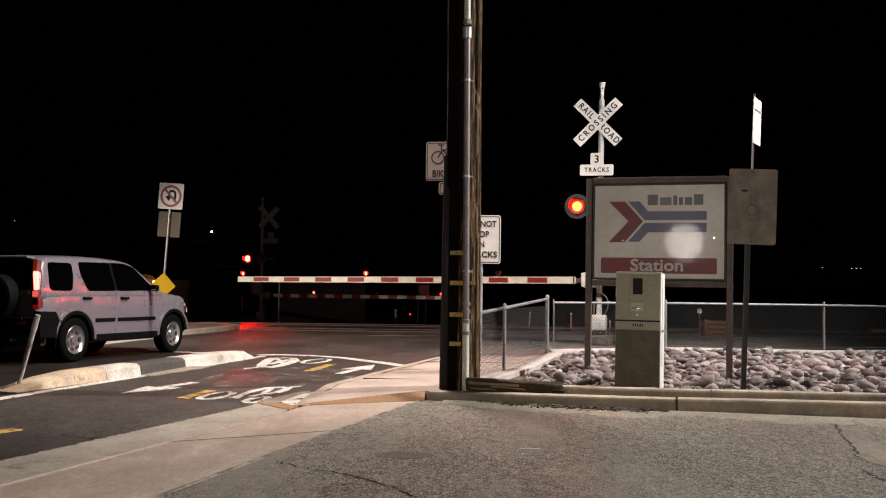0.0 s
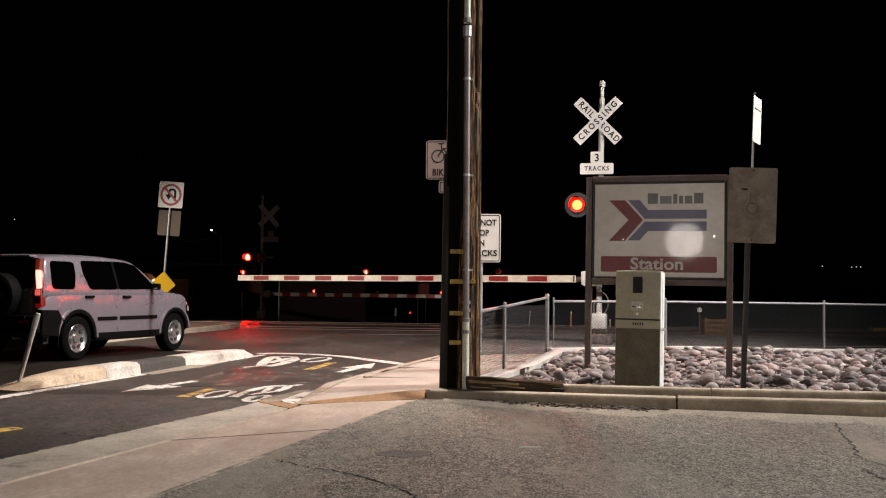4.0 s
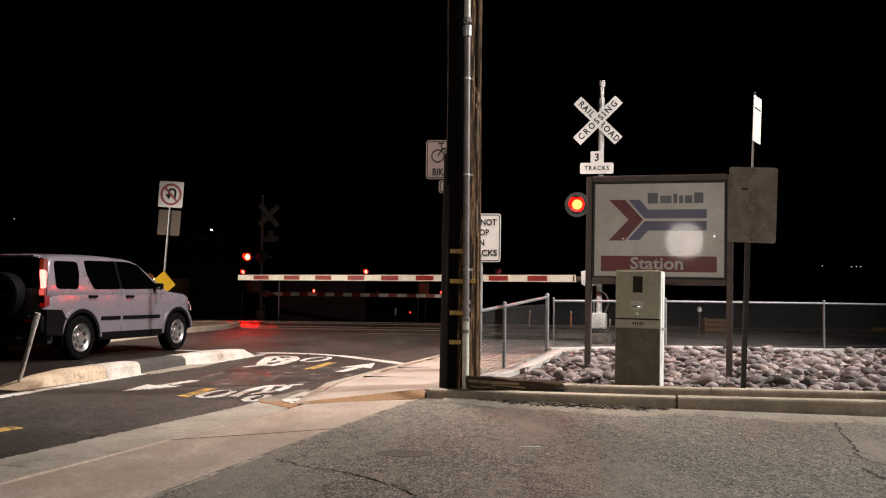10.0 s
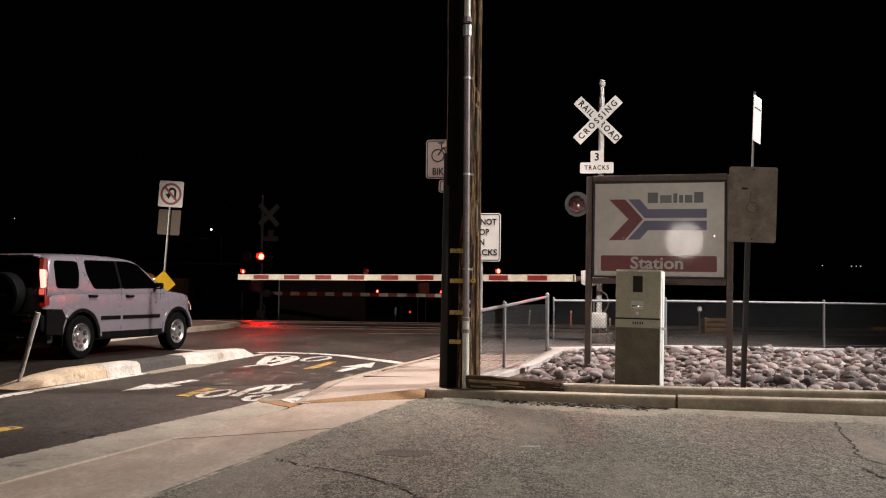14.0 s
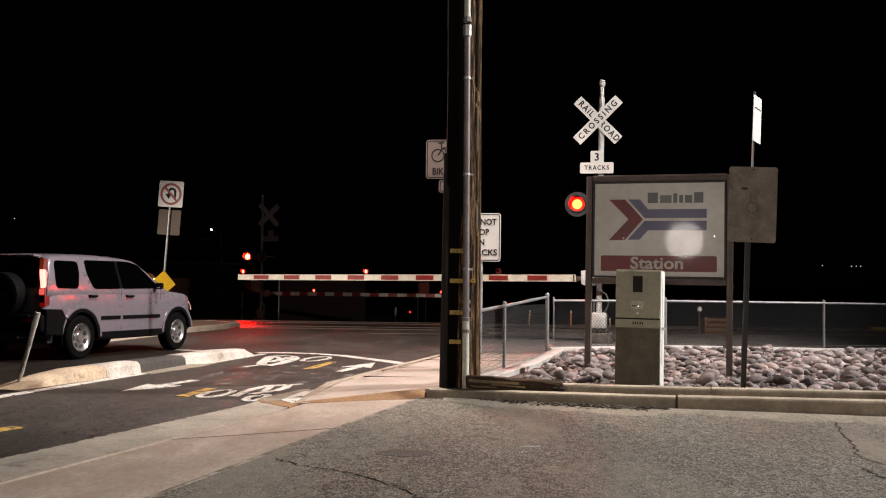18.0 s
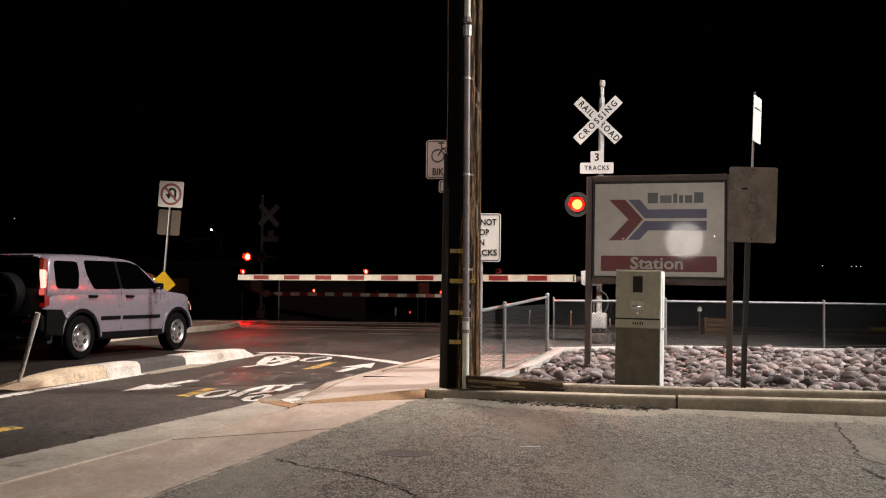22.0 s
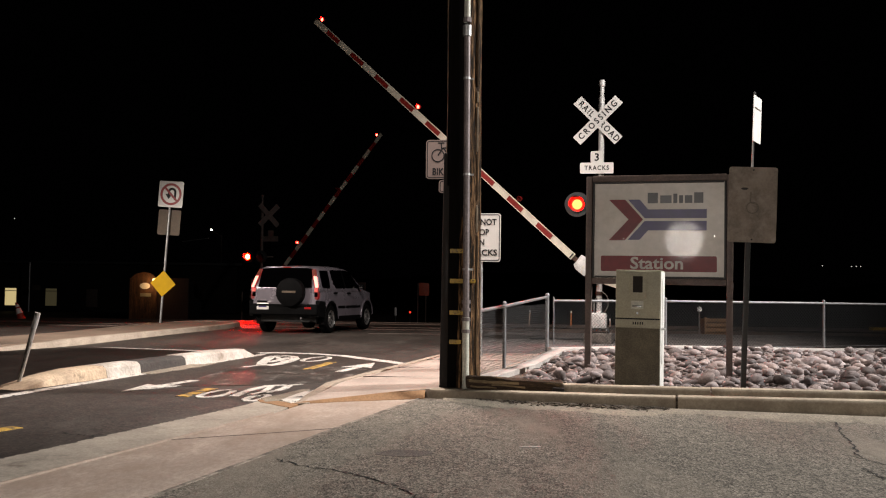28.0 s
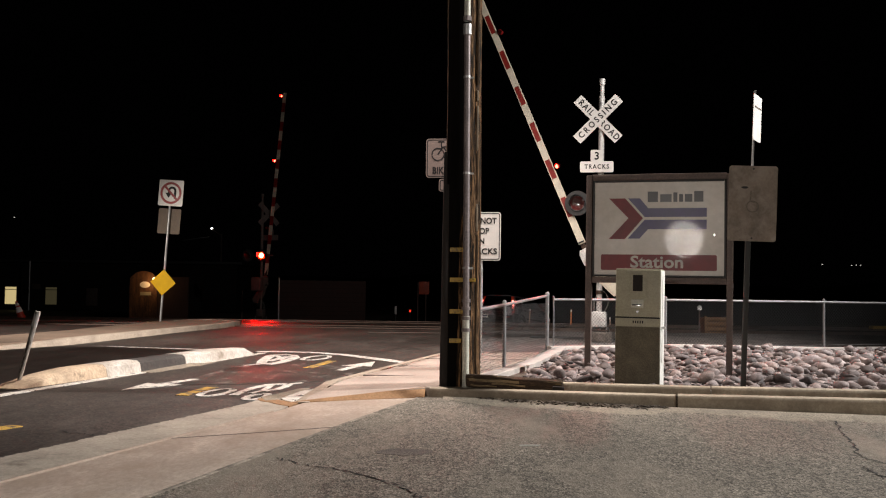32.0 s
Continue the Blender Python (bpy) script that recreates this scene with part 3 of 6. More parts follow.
kerb([(-0.13, 9.62), (1.0, 9.25), (2.17, 8.89)], 0.16, 1, "weathered concrete kerb along the car park", [0.105, 0.12, 0.135])
kerb([(2.20, 8.88), (3.94, 8.46), (9.0, 7.25)], 0.16, 1, "weathered concrete kerb with a broken joint", [0.14, 0.165, 0.17])
kerb([(1.15, 9.58), (2.6, 9.22)], 0.14, 1, "low concrete border in front of the river rocks", [0.175, 0.185], "rock_border")
kerb([(2.61, 9.22), (4.07, 8.86), (9.0, 7.7)], 0.14, 1, "low concrete border in front of the river rocks", [0.187, 0.205, 0.21], "rock_border")
kerb([(0.36, 10.75), (1.0, 12.55), (1.68, 14.75)], 0.25, -1, "pale concrete strip beneath the chain-link fence", [0.15, 0.16, 0.23], "fence_strip", STRIP)
kerb([(1.72, 14.85), (4.0, 15.69), (6.9, 16.75), (14.5, 19.5)], 0.18, 1, "pale concrete strip behind the river rocks", [0.24, 0.25, 0.175, 0.16], "fence_strip", STRIP)
kerb([(-1.40, 9.02), (-1.40, 9.6), (-1.30, 10.5), (-0.90, 11.9), (-0.06, 15.1), (0.3, 17.6)], 0.15, -1, "cream painted kerb between sidewalk and bike lane", [0.02, 0.035, 0.08, 0.098, 0.108, 0.07], "road_kerb", CREAM)
solid("rock_bed_soil", slab([(-0.10, 9.75), (1.1, 9.45), (4.1, 8.9), (9.0, 7.8), (14.4, 8.2), (14.4, 19.4), (6.9, 16.65), (1.85, 14.7), (0.62, 11.0), (0.5, 9.8)], 0.095, -0.03), SOIL,
      "dark soil between kerb and fence", "soil")


def rise(x, y):
    """How far the rock bed climbs towards the fence behind it."""
    back = 14.70 + 0.37 * (x - 1.72)
    k = min(1.0, max(0.0, (y - 11.5) / (back - 11.5)))
    return k ** 1.3 * (0.10 - 0.075 * min(1.0, max(0.0, (x - 4.0) / 3.0)))


bm = bmesh.new()
rows = []
for i in range(28):
    x = 1.5 + 0.45 * i
    rows.append([bm.verts.new((x, 11.5 + (3.25 + 0.37 * (x - 1.72)) * j / 10, 0.091 + rise(x, 11.5 + (3.25 + 0.37 * (x - 1.72)) * j / 10))) for j in range(11)])
for a, b in zip(rows, rows[1:]):
    for j in range(10):
        bm.faces.new((a[j], b[j], b[j + 1], a[j + 1]))
solid("rock_bed_soil", bm, SOIL, "dark soil climbing towards the fence", "soil")

# left island with its kerb
ISLAND = mat("tan_island_concrete", (0.21, 0.155, 0.115), 0.9, var=0.25, scale=1.2, fine=50, bump=0.1, spec=0.2, speck=0.15)
solid("island_walk", slab([(-7.55, 15.9), (-6.93, 17.6), (-6.2, 20.5), (-5.62, 24.2), (-5.66, 26.0), (-6.3, 27.0), (-7.3, 26.6), (-7.75, 23.2), (-8.0, 20.6), (-8.7, 18.3), (-11.5, 14.0), (-10, 12.0)], [0.10, 0.13, 0.17, 0.19, 0.19, 0.19, 0.19, 0.18, 0.15, 0.11, 0.06, 0.03], -0.03), ISLAND,
      "tan concrete walk on the opposite side of the road", "sidewalk")
kerb([(-10.0, 11.8), (-7.45, 15.9), (-6.83, 17.6), (-6.1, 20.5), (-5.50, 24.2), (-5.50, 26.0), (-6.5, 27.3), (-7.6, 27.0)], 0.16, 1, "pale kerb round the opposite island", [0.02, 0.06, 0.14, 0.185, 0.20, 0.20, 0.20, 0.18], "island_kerb", CREAM)

# painted lines
strip("lane_line", (-4.62, 8.0), (-3.02, 16.05), 0.12, ROAD_WHITE, "worn white line beside the raised median")
strip("crossing_edge_line", (-1.75, 22.70), (0.9, 22.86), 0.09, JOINT, "thin pale line along the edge of the crossing", z=0.088)
strip("stop_line", (-7.0, 17.68), (-4.2, 16.76), 0.12, ROAD_WHITE, "thin white line across the car lane")
for a, b in (((-3.50, 6.85), (-3.27, 7.38)), ((-2.61, 9.60), (-2.50, 10.43)), ((-1.84, 13.1), (-1.66, 14.5))):
    strip("centre_dash", a, b, 0.13, ROAD_YELLOW, "yellow centre dash of the bike path")


def arrow(tail, tip, label):
    a, b = Vector((*tail, 0)), Vector((*tip, 0))
    d = (b - a)
    n = d.normalized().cross(Vector((0, 0, 1)))
    pts = [a + n * 0.06, a + d * 0.5 + n * 0.06, a + d * 0.45 + n * 0.22, b, a + d * 0.45 - n * 0.22, a + d * 0.5 - n * 0.06, a - n * 0.06]
    solid("lane_arrow", slab([(p.x, p.y) for p in pts], 0.0065, -0.006), ROAD_WHITE, label, "road marking")


arrow((-2.92, 11.34), (-3.35, 10.0), "worn white arrow on the bike path")
arrow((-1.37, 12.76), (-1.01, 14.45), "worn white arrow on the bike path")


def brush(name, strokes, label, z=0.0072):
    """Paint strokes on the road; points are (along, across) the road, each stroke with its width."""
    bm = bmesh.new()
    rng = random.Random(len(strokes))
    for k, (points, width) in enumerate(strokes):
        line = [ALONG * u + ACROSS * v for u, v in points]
        edge = []
        for i, p in enumerate(line):
            d = (line[min(i + 1, len(line) - 1)] - line[max(i - 1, 0)]).normalized()
            edge.append((p, Vector((-d.y, d.x, 0)) * width / 2 * rng.uniform(0.85, 1.15)))
        zz = z + 0.0002 * k
        va = [(bm.verts.new((p.x + n.x, p.y + n.y, zz)), bm.verts.new((p.x - n.x, p.y - n.y, zz))) for p, n in edge]
        for a, b in zip(va, va[1:]):
            bm.faces.new((a[0], a[1], b[1], b[0]))
    ext = bmesh.ops.extrude_face_region(bm, geom=bm.faces[:])
    for v in [g for g in ext["geom"] if isinstance(g, bmesh.types.BMVert)]:
        v.co.z -= 0.006
    bmesh.ops.recalc_face_normals(bm, faces=bm.faces)
    return solid(name, bm, ROAD_WHITE, label, "road marking")


def oval(u, v, ru, rv, a0=0, a1=360, lean=0.0):
    """Points of an oval stroke round (u, v), sheared by lean."""
    n = 26
    out = []
    for i in range(n + 1):
        a = radians(a0 + (a1 - a0) * i / n)
        out.append((u + ru * math.cos(a), v + rv * math.sin(a) + lean * ru * math.cos(a)))
    return out


brush("stop_line", [([(15.05, -7.12), (15.25, -6.95), (15.30, -6.6), (15.28, -6.24), (15.18, -5.9), (15.0, -5.55), (14.6, -5.08), (14.07, -4.46), (13.70, -4.10)], 0.22)],
      "worn white line curving round the end of the bike lane", 0.006)
brush("bike_symbol", [(oval(9.02, -4.72, 0.36, 0.115, 30, 372, -0.1), 0.075), ([(8.84, -4.44), (9.20, -4.51), (9.55, -4.57), (9.95, -4.56), (10.12, -4.43)], 0.10),
                      ([(10.08, -4.38), (9.80, -4.30), (9.50, -4.27), (9.28, -4.29)], 0.085), ([(9.90, -4.50), (9.60, -4.42), (9.30, -4.34), (9.05, -4.36)], 0.06),
                      (oval(8.80, -4.16, 0.27, 0.085, -20, 320, -0.15), 0.085), ([(10.10, -4.375), (10.28, -4.30)], 0.06)],
      "worn white bicycle symbol on the dark bike path")
solid("paint_patch", slab([(-1.56, 9.34), (-1.52, 9.20), (-1.42, 9.05), (-1.39, 9.3), (-1.345, 9.7), (-1.33, 10.3), (-1.40, 10.22), (-1.47, 10.0), (-1.51, 9.7)], 0.0195, 0.0), ROAD_WHITE, "smeared white paint against the kerb ramp", "road marking")
brush("bike_symbol", [([(12.58, -5.90), (13.1, -6.12), (13.72, -6.34), (14.2, -6.50), (14.46, -6.54), (14.58, -6.42), (14.52, -6.22), (14.06, -6.0), (13.5, -5.88), (13.0, -5.80), (12.58, -5.82)], 0.14),
                      ([(13.22, -6.06), (13.7, -6.12), (14.23, -6.18)], 0.12), ([(13.4, -5.90), (13.9, -6.2), (14.3, -6.42)], 0.09), (oval(14.12, -5.67, 0.52, 0.16, 0, 350, -0.08), 0.075), ([(12.28, -6.03), (12.56, -5.95)], 0.06)],
      "faded white bicycle symbol near the stop line")


def crack(name, points, width, label, z=0.0185, material=None):
    rng = random.Random(len(points) * 7 + int(points[0][0] * 100))
    line = []
    for a, b in zip(points, points[1:]):
        for i in range(12):
            k = i / 12
            line.append((a[0] + (b[0] - a[0]) * k + rng.uniform(-0.028, 0.028), a[1] + (b[1] - a[1]) * k + rng.uniform(-0.035, 0.035)))
    left, right = [], []
    for i, p in enumerate(line):
        q = line[min(i + 1, len(line) - 1)] if i + 1 < len(line) else (2 * p[0] - line[i - 1][0], 2 * p[1] - line[i - 1][1])
        d = Vector((q[0] - p[0], q[1] - p[1])).normalized()
        w = width * rng.uniform(0.3, 1.0)
        left.append((p[0] - d.y * w, p[1] + d.x * w))
        right.append((p[0] + d.y * w, p[1] - d.x * w))
    bm = bmesh.new()
    va = [[bm.verts.new((*p, z)) for p in s] for s in (left, right)]
    for i in range(len(line) - 1):
        bm.faces.new((va[0][i], va[1][i], va[1][i + 1], va[0][i + 1]))
    solid(name, bm, material or CRACK, label, "crack")


crack("pavement_crack", [(3.38, 8.25), (3.17, 7.57), (2.97, 6.91), (2.78, 6.34), (2.84, 6.12), (3.2, 5.9)], 0.011, "long dark crack in the car park asphalt")
crack("pavement_crack", [(2.65, 6.01), (2.61, 5.82), (2.61, 5.61), (2.8, 5.3)], 0.011, "short branch of an asphalt crack")
crack("pavement_crack", [(-1.05, 6.05), (-0.8, 5.81), (-0.6, 5.70), (-0.38, 5.46), (-0.23, 5.24), (-0.11, 4.97), (0.1, 4.5)], 0.011, "thin dark crack in the car park asphalt")
crack("pavement_crack", [(-2.84, 7.12), (-2.6, 7.0), (-2.40, 6.90)], 0.013, "short dark crack in the road", z=0.005)
PATCH = mat("asphalt_patch", (0.105, 0.088, 0.073), 0.9, var=0.3, fine=75, bump=0.12, speck=0.7, detail=6.0, crisp=0.1)
bm = bmesh.new()
slab([(-0.24 + 0.19 * math.cos(a * 0.5236) * (1 + 0.15 * math.sin(a * 2.1)), 6.33 + 0.13 * math.sin(a * 0.5236)) for a in range(12)], 0.0175, 0.01, bm)
solid("oil_stain", bm, PATCH, "faint dark stain on the car park asphalt", "stain")


def median(points, heights, material, label):
    """One length of the raised median kerb."""
    bm = bmesh.new()
    rings = []
    for (x, y), h in zip(points, heights):
        n = Vector((-ACROSS.x, -ACROSS.y, 0))
        o = Vector((x, y, 0))
        rings.append([bm.verts.new(o + n * d + Vector((0, 0, max(z, 0.004)))) for d, z in ((0, 0.0), (0.025, h * 0.75), (0.07, h * 0.97), (0.2, h), (0.33, h * 0.97), (0.375, h * 0.75), (0.4, 0.0))])
    for a, b in zip(rings, rings[1:]):
        for i in range(6):
            bm.faces.new((a[i], a[i + 1], b[i + 1], b[i]))
    bm.faces.new(rings[0])
    bm.faces.new(rings[-1][::-1])
    bmesh.ops.recalc_face_normals(bm, faces=bm.faces)
    solid("median_kerb", bm, material, label, "kerb", kind="structure", smooth=True)


WORN_WHITE = mat("worn_white_kerb_paint", (0.56, 0.53, 0.49), 0.8, var=0.25, scale=2.2, fine=25, bump=0.3, tint=(0.40, 0.35, 0.28), wear=((0.20, 0.16, 0.115), 0.38, 2.4, 0.06))
MED_DARK = mat("black_kerb_paint", (0.05, 0.045, 0.04), 0.85, var=0.35, scale=4, fine=30, bump=0.3)
TAN_KERB = mat("bare_tan_kerb", (0.46, 0.355, 0.245), 0.85, var=0.25, scale=3, fine=30, bump=0.3, wear=((0.17, 0.13, 0.09), 0.36, 3.5, 0.06))
median([(-4.40, 9.95), (-4.25, 10.5), (-4.12, 11.0), (-4.01, 11.46)], [0.01, 0.11, 0.15, 0.153], TAN_KERB, "bare tan length of the median kerb with its low end")
median([(-4.008, 11.47), (-3.833, 12.20)], [0.153, 0.155], WORN_WHITE, "raised median kerb with scuffed white paint")
median([(-3.83, 12.21), (-3.57, 13.34)], [0.153, 0.153], MED_DARK, "unpainted dark length of the median kerb")
median([(-3.567, 13.35), (-3.30, 14.5), (-3.13, 15.4), (-3.07, 15.75)], [0.155, 0.16, 0.13, 0.02], WORN_WHITE, "raised median kerb with white paint and tapered end")
bm = bmesh.new()
slab([(-3.82, 12.15), (-3.68, 12.08), (-3.60, 12.3), (-3.56, 12.65), (-3.47, 12.8), (-3.45, 13.15), (-3.36, 13.3), (-3.33, 13.7), (-3.30, 14.2), (-3.42, 13.75), (-3.5, 13.3)], [0.012] + [0.006] * 9 + [0.04], 0.001, bm)
solid("dirt_drift", bm, SAND, "drift of pale sand against the median kerb", "dirt", smooth=True)

# sand blown against the kerb, scuffed remains of older markings
bm = bmesh.new()
edge = random.Random(11)
left = [(0.02 + 0.06 * i, 9.56 - (0.318 * (0.06 * i + 0.12) if i < 36 else 0.722 + 0.24 * 0.06 * (i - 36))) for i in range(0, 130)]
right = [(x + edge.uniform(-0.02, 0.02), y - 0.10 - min(1.0, i / 12) * (0.36 + 0.14 * math.sin(i * 0.29) + 0.10 * math.sin(i * 0.11) + edge.uniform(-0.09, 0.09))) for i, (x, y) in enumerate(left)]
vs = [[bm.verts.new((*p, z)) for p in pts] for pts, z in ((left, 0.034), (right, 0.0175))]
for i in range(len(left) - 1):
    bm.faces.new((vs[1][i], vs[1][i + 1], vs[0][i + 1], vs[0][i]))
solid("sand_drift", bm, SAND, "pale sand along the kerb foot", "sand")
solid("worn_paint_area", slab([(-3.0, 10.6), (-1.9, 10.9), (-1.25, 11.4), (-1.0, 13.2), (-2.0, 13.9), (-2.9, 13.2)], 0.004, -0.01), SCUFF, "faint remains of older white paint on the bike path", "road marking")

# rails of three tracks
for y in (26.0, 30.2, 34.6):
    for d in (-0.72, 0.72):
        bm = box(0, 0, 0, 140, 0.07, 0.13, 0.012)
        ob = solid("rail", bm, RUST, "worn steel rail of the level crossing", "rail", smooth=True, m=pose(-4, y + d, fall(y + d) - 0.045, 0, 0, -2))
        ob["group"] = "rails of three tracks"

# ---------------------------------------------------------------- utility pole
pole = thing("utility_pole", "dark weathered wooden utility pole with conduit and yellow reflector bands", "utility pole", pose(0.21, 9.98, 0.09, 0, -0.05))
bm = bmesh.new()
rod((0.0, 0, -0.02), (0.0, 0, 9.5), 0.195, 0.16, 36, bm)
bmesh.ops.subdivide_edges(bm, edges=[e for e in bm.edges if abs(e.verts[0].co.z - e.verts[1].co.z) > 1], cuts=40)
for v in bm.verts:
    k = noise.noise((v.co.x * 14, v.co.y * 14, v.co.z * 0.6)) * 0.010 + noise.noise((v.co.x * 40, v.co.y * 40, v.co.z * 1.1)) * 0.006
    r = Vector((v.co.x, v.co.y, 0)).normalized()
    v.co += r * k
part("trunk", bm, POLE_WOOD, pole)
bm = box(-0.190, -0.10, 1.22, 0.085, 0.085, 2.45, 0.02)
for v in bm.verts:
    v.co.x += 0.010 * v.co.z
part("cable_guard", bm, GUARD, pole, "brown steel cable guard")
# near-black board over the left front of the brown trunk
part("cable_board", box(-0.055, -0.162, 4.7, 0.19, 0.05, 9.4, 0.008), BLACK_BOARD, pole, "near-black board on the pole's left front")
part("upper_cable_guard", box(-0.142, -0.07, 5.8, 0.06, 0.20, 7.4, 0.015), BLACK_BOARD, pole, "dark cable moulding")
part("conduit", rod((0.036, -0.235, 0), (0.034, -0.230, 0.74), 0.036, sides=20), PVC, pole, "pale grey conduit pipe")
part("steel_conduit", rod((0.034, -0.230, 0.74), (0.019, -0.215, 3.74), 0.033, sides=20), CONDUIT, pole, "dull steel conduit pipe")
part("conduit_coupling", rod((0.019, -0.215, 3.655), (0.019, -0.215, 3.765), 0.046, sides=20), STEEL, pole, "steel coupling")
part("coupling_nut", rod((0.019, -0.215, 3.80), (0.019, -0.215, 3.85), 0.042, sides=8), CONDUIT, pole)
part("upper_conduit", rod((0.019, -0.215, 3.80), (0.0, -0.20, 9.3), 0.032, sides=20), PVC, pole)
for z in (0.58, 0.70, 0.80, 0.88):
    part("conduit_collar", rod((0.034, -0.230, z), (0.034, -0.230, z + 0.035), 0.044, sides=20), CONDUIT, pole)
for z in (1.22, 2.20, 3.20, 4.3):
    x = 0.037 - z * 0.0048
    part("pipe_strap", rod((x, -0.222, z), (x, -0.222, z + 0.022), 0.038, sides=18), STEEL, pole, "steel pipe strap")
    part("strap_ear", box(x + 0.05, -0.20, z + 0.01, 0.045, 0.012, 0.020, 0.003), STEEL, pole)
for z in (0.485, 0.785, 1.11, 1.42):
    part("reflector_band", box(-0.042, -0.180, z, 0.185, 0.03, 0.045, 0.004), REFLECT_YELLOW, pole, "yellow reflector band")
part("reflector_band", box(0.10, -0.175, 1.11, 0.06, 0.03, 0.04, 0.004), REFLECT_YELLOW, pole, "yellow reflector band")
for z0, z1, wood in ((2.98, 3.09, PALE_WOOD), (2.46, 2.93, PALE_WOOD), (1.95, 2.43, MOULD_WOOD), (1.62, 1.90, PALE_WOOD), (0.02, 1.58, MOULD_WOOD), (3.15, 9.0, MOULD_WOOD)):
    part("ground_wire_moulding", box(0.142 - 0.002 * z0, -0.135, (z0 + z1) / 2, 0.019, 0.02, z1 - z0, 0.004), wood, pole, "weathered wire moulding")

# old tie beside the pole
bm = box(0, 0, 0, 0.98, 0.2, 0.13, 0.02)
bmesh.ops.subdivide_edges(bm, edges=bm.edges, cuts=3, use_grid_fill=True)
for v in bm.verts:
    v.co += Vector((noise.noise(v.co * 9), noise.noise(v.co * 9 + Vector((5, 0, 0))), noise.noise(v.co * 9 + Vector((0, 5, 0))))) * 0.022
tie = solid("railway_tie", bm, TIE_WOOD, "splintered dark wooden railway tie on the ground", "wooden beam", kind="", m=pose(0.74, 9.66, 0.155, 0, 2, -9))
tagged(tie, category="wooden beam")
for x, z, run, thick in ((-0.20, 0.022, 0.50, 0.026), (-0.05, -0.004, 0.34, 0.016), (-0.30, -0.03, 0.26, 0.014)):
    bm = box(x, -0.112, z, run, 0.03, thick, 0.003)
    bmesh.ops.subdivide_edges(bm, edges=bm.edges, cuts=2, use_grid_fill=True)
    for v in bm.verts:
        v.co += Vector((noise.noise(v.co * 14), noise.noise(v.co * 14 + Vector((5, 0, 0))), noise.noise(v.co * 14 + Vector((0, 5, 0))))) * 0.012
    part("splinter", bm, SPLIT_WOOD, tie, "pale split face of the wood")
part("broken_end", box(0.445, -0.095, -0.045, 0.12, 0.07, 0.11, 0.015), GUARD, tie, "dark broken end")

# ---------------------------------------------------------------- chain-link fence


def chain_link(parent, a, b, height, z0):
    """Wire diamonds between two posts."""
    a, b = Vector(a), Vector(b)
    run = (b - a).length
    d = (b - a).normalized()
    n = Vector((-d.y, d.x, 0))
    verts, faces = [], []
    step, r = 0.058, 0.0018

    def wire(u0, w0, u1, w1):
        i = len(verts)
        for u, w in ((u0, w0), (u1, w1)):
            p = a + d * u + Vector((0, 0, z0 + w))
            for q in (Vector((0, 0, r * 1.4)), n * r - Vector((0, 0, r)), -n * r - Vector((0, 0, r))):
                verts.append(p + q)
        for k in range(3):
            faces.append((i + k, i + (k + 1) % 3, i + 3 + (k + 1) % 3, i + 3 + k))
    k = -height
    while k < run:
        u0, u1 = max(k, 0), min(k + height, run)
        if u1 > u0:
            wire(u0, u0 - k, u1, u1 - k)
            wire(u0, height - (u0 - k), u1, height - (u1 - k))
        k += step
    me = bpy.data.meshes.new("chain_link")
    me.from_pydata([tuple(v) for v in verts], [], faces)
    me.materials.append(WIRE)
    ob = new("chain_link", me)
    ob.parent = parent
    ob["label"], ob["kind"] = "galvanised wire mesh", "stuff"


def fence(label, points, tops, z0, slim=False):
    f = thing("chain_link_fence", label, "fence")
    for i, (p, h) in enumerate(zip(points, tops)):
        r = (0.012 if slim else 0.028) if i == 0 else 0.03 if i == len(points) - 1 and not slim else 0.023
        post = part("post", rod((p[0], p[1], z0 - 0.05), (p[0], p[1], h), r, sides=14), FENCE_STEEL, f)
        part("post_cap", lathe([(0.001, -0.01), (r * 1.12, -0.01), (r * 1.12, 0.012), (r * 0.8, 0.028), (0.001, 0.034)], 14, m=Matrix.Translation((p[0], p[1], h))), FENCE_STEEL, post)
    for (p, h), (q, k) in zip(zip(points, tops), list(zip(points, tops))[1:]):
        part("top_rail", rod((*p, h - 0.03), (*q, k - 0.03), 0.021, sides=12), FENCE_STEEL, f)
        part("tension_wire", rod((*p, z0 + 0.03), (*q, z0 + 0.03), 0.003, sides=5), FENCE_STEEL, f)
        chain_link(f, (*p, 0), (*q, 0), min(h, k) - 0.05 - z0, z0 + 0.02)
    return f


fence("low galvanised chain-link fence along the sidewalk", [(0.39, 10.8), (0.80, 12.22), (1.66, 15.05)], [0.90, 0.945, 1.06], 0.12)
cx, cy = 1.72, 15.08
fence("low galvanised chain-link fence behind the rocks", [(cx + 0.938 * s, cy + 0.346 * s) for s in (0.05, 2.12, 5.41, 8.6, 11.8)], [1.0, 1.01, 1.0, 0.98, 0.96], 0.18, True)

# ---------------------------------------------------------------- signs


def plate(name, w, h, r, parent, x, z, material=None, y=0.0, border=None, label="", back=True):
    """A thin sign sheet with rounded corners that faces -y, with a printed border line."""
    p = part(name, prism([(x + a, z + b) for a, b in rounded(w, h, r)], 0.004, "y", y), material or SIGN_WHITE, parent, label)
    if border:
        part("border", ring([(x + a, z + b) for a, b in rounded(w - 0.03, h - 0.03, r * 0.8)], [(x + a, z + b) for a, b in rounded(w - 0.055, h - 0.055, r * 0.6)], 0.0025, y - 0.002), border, p, "printed border line", smooth=False)
    return p


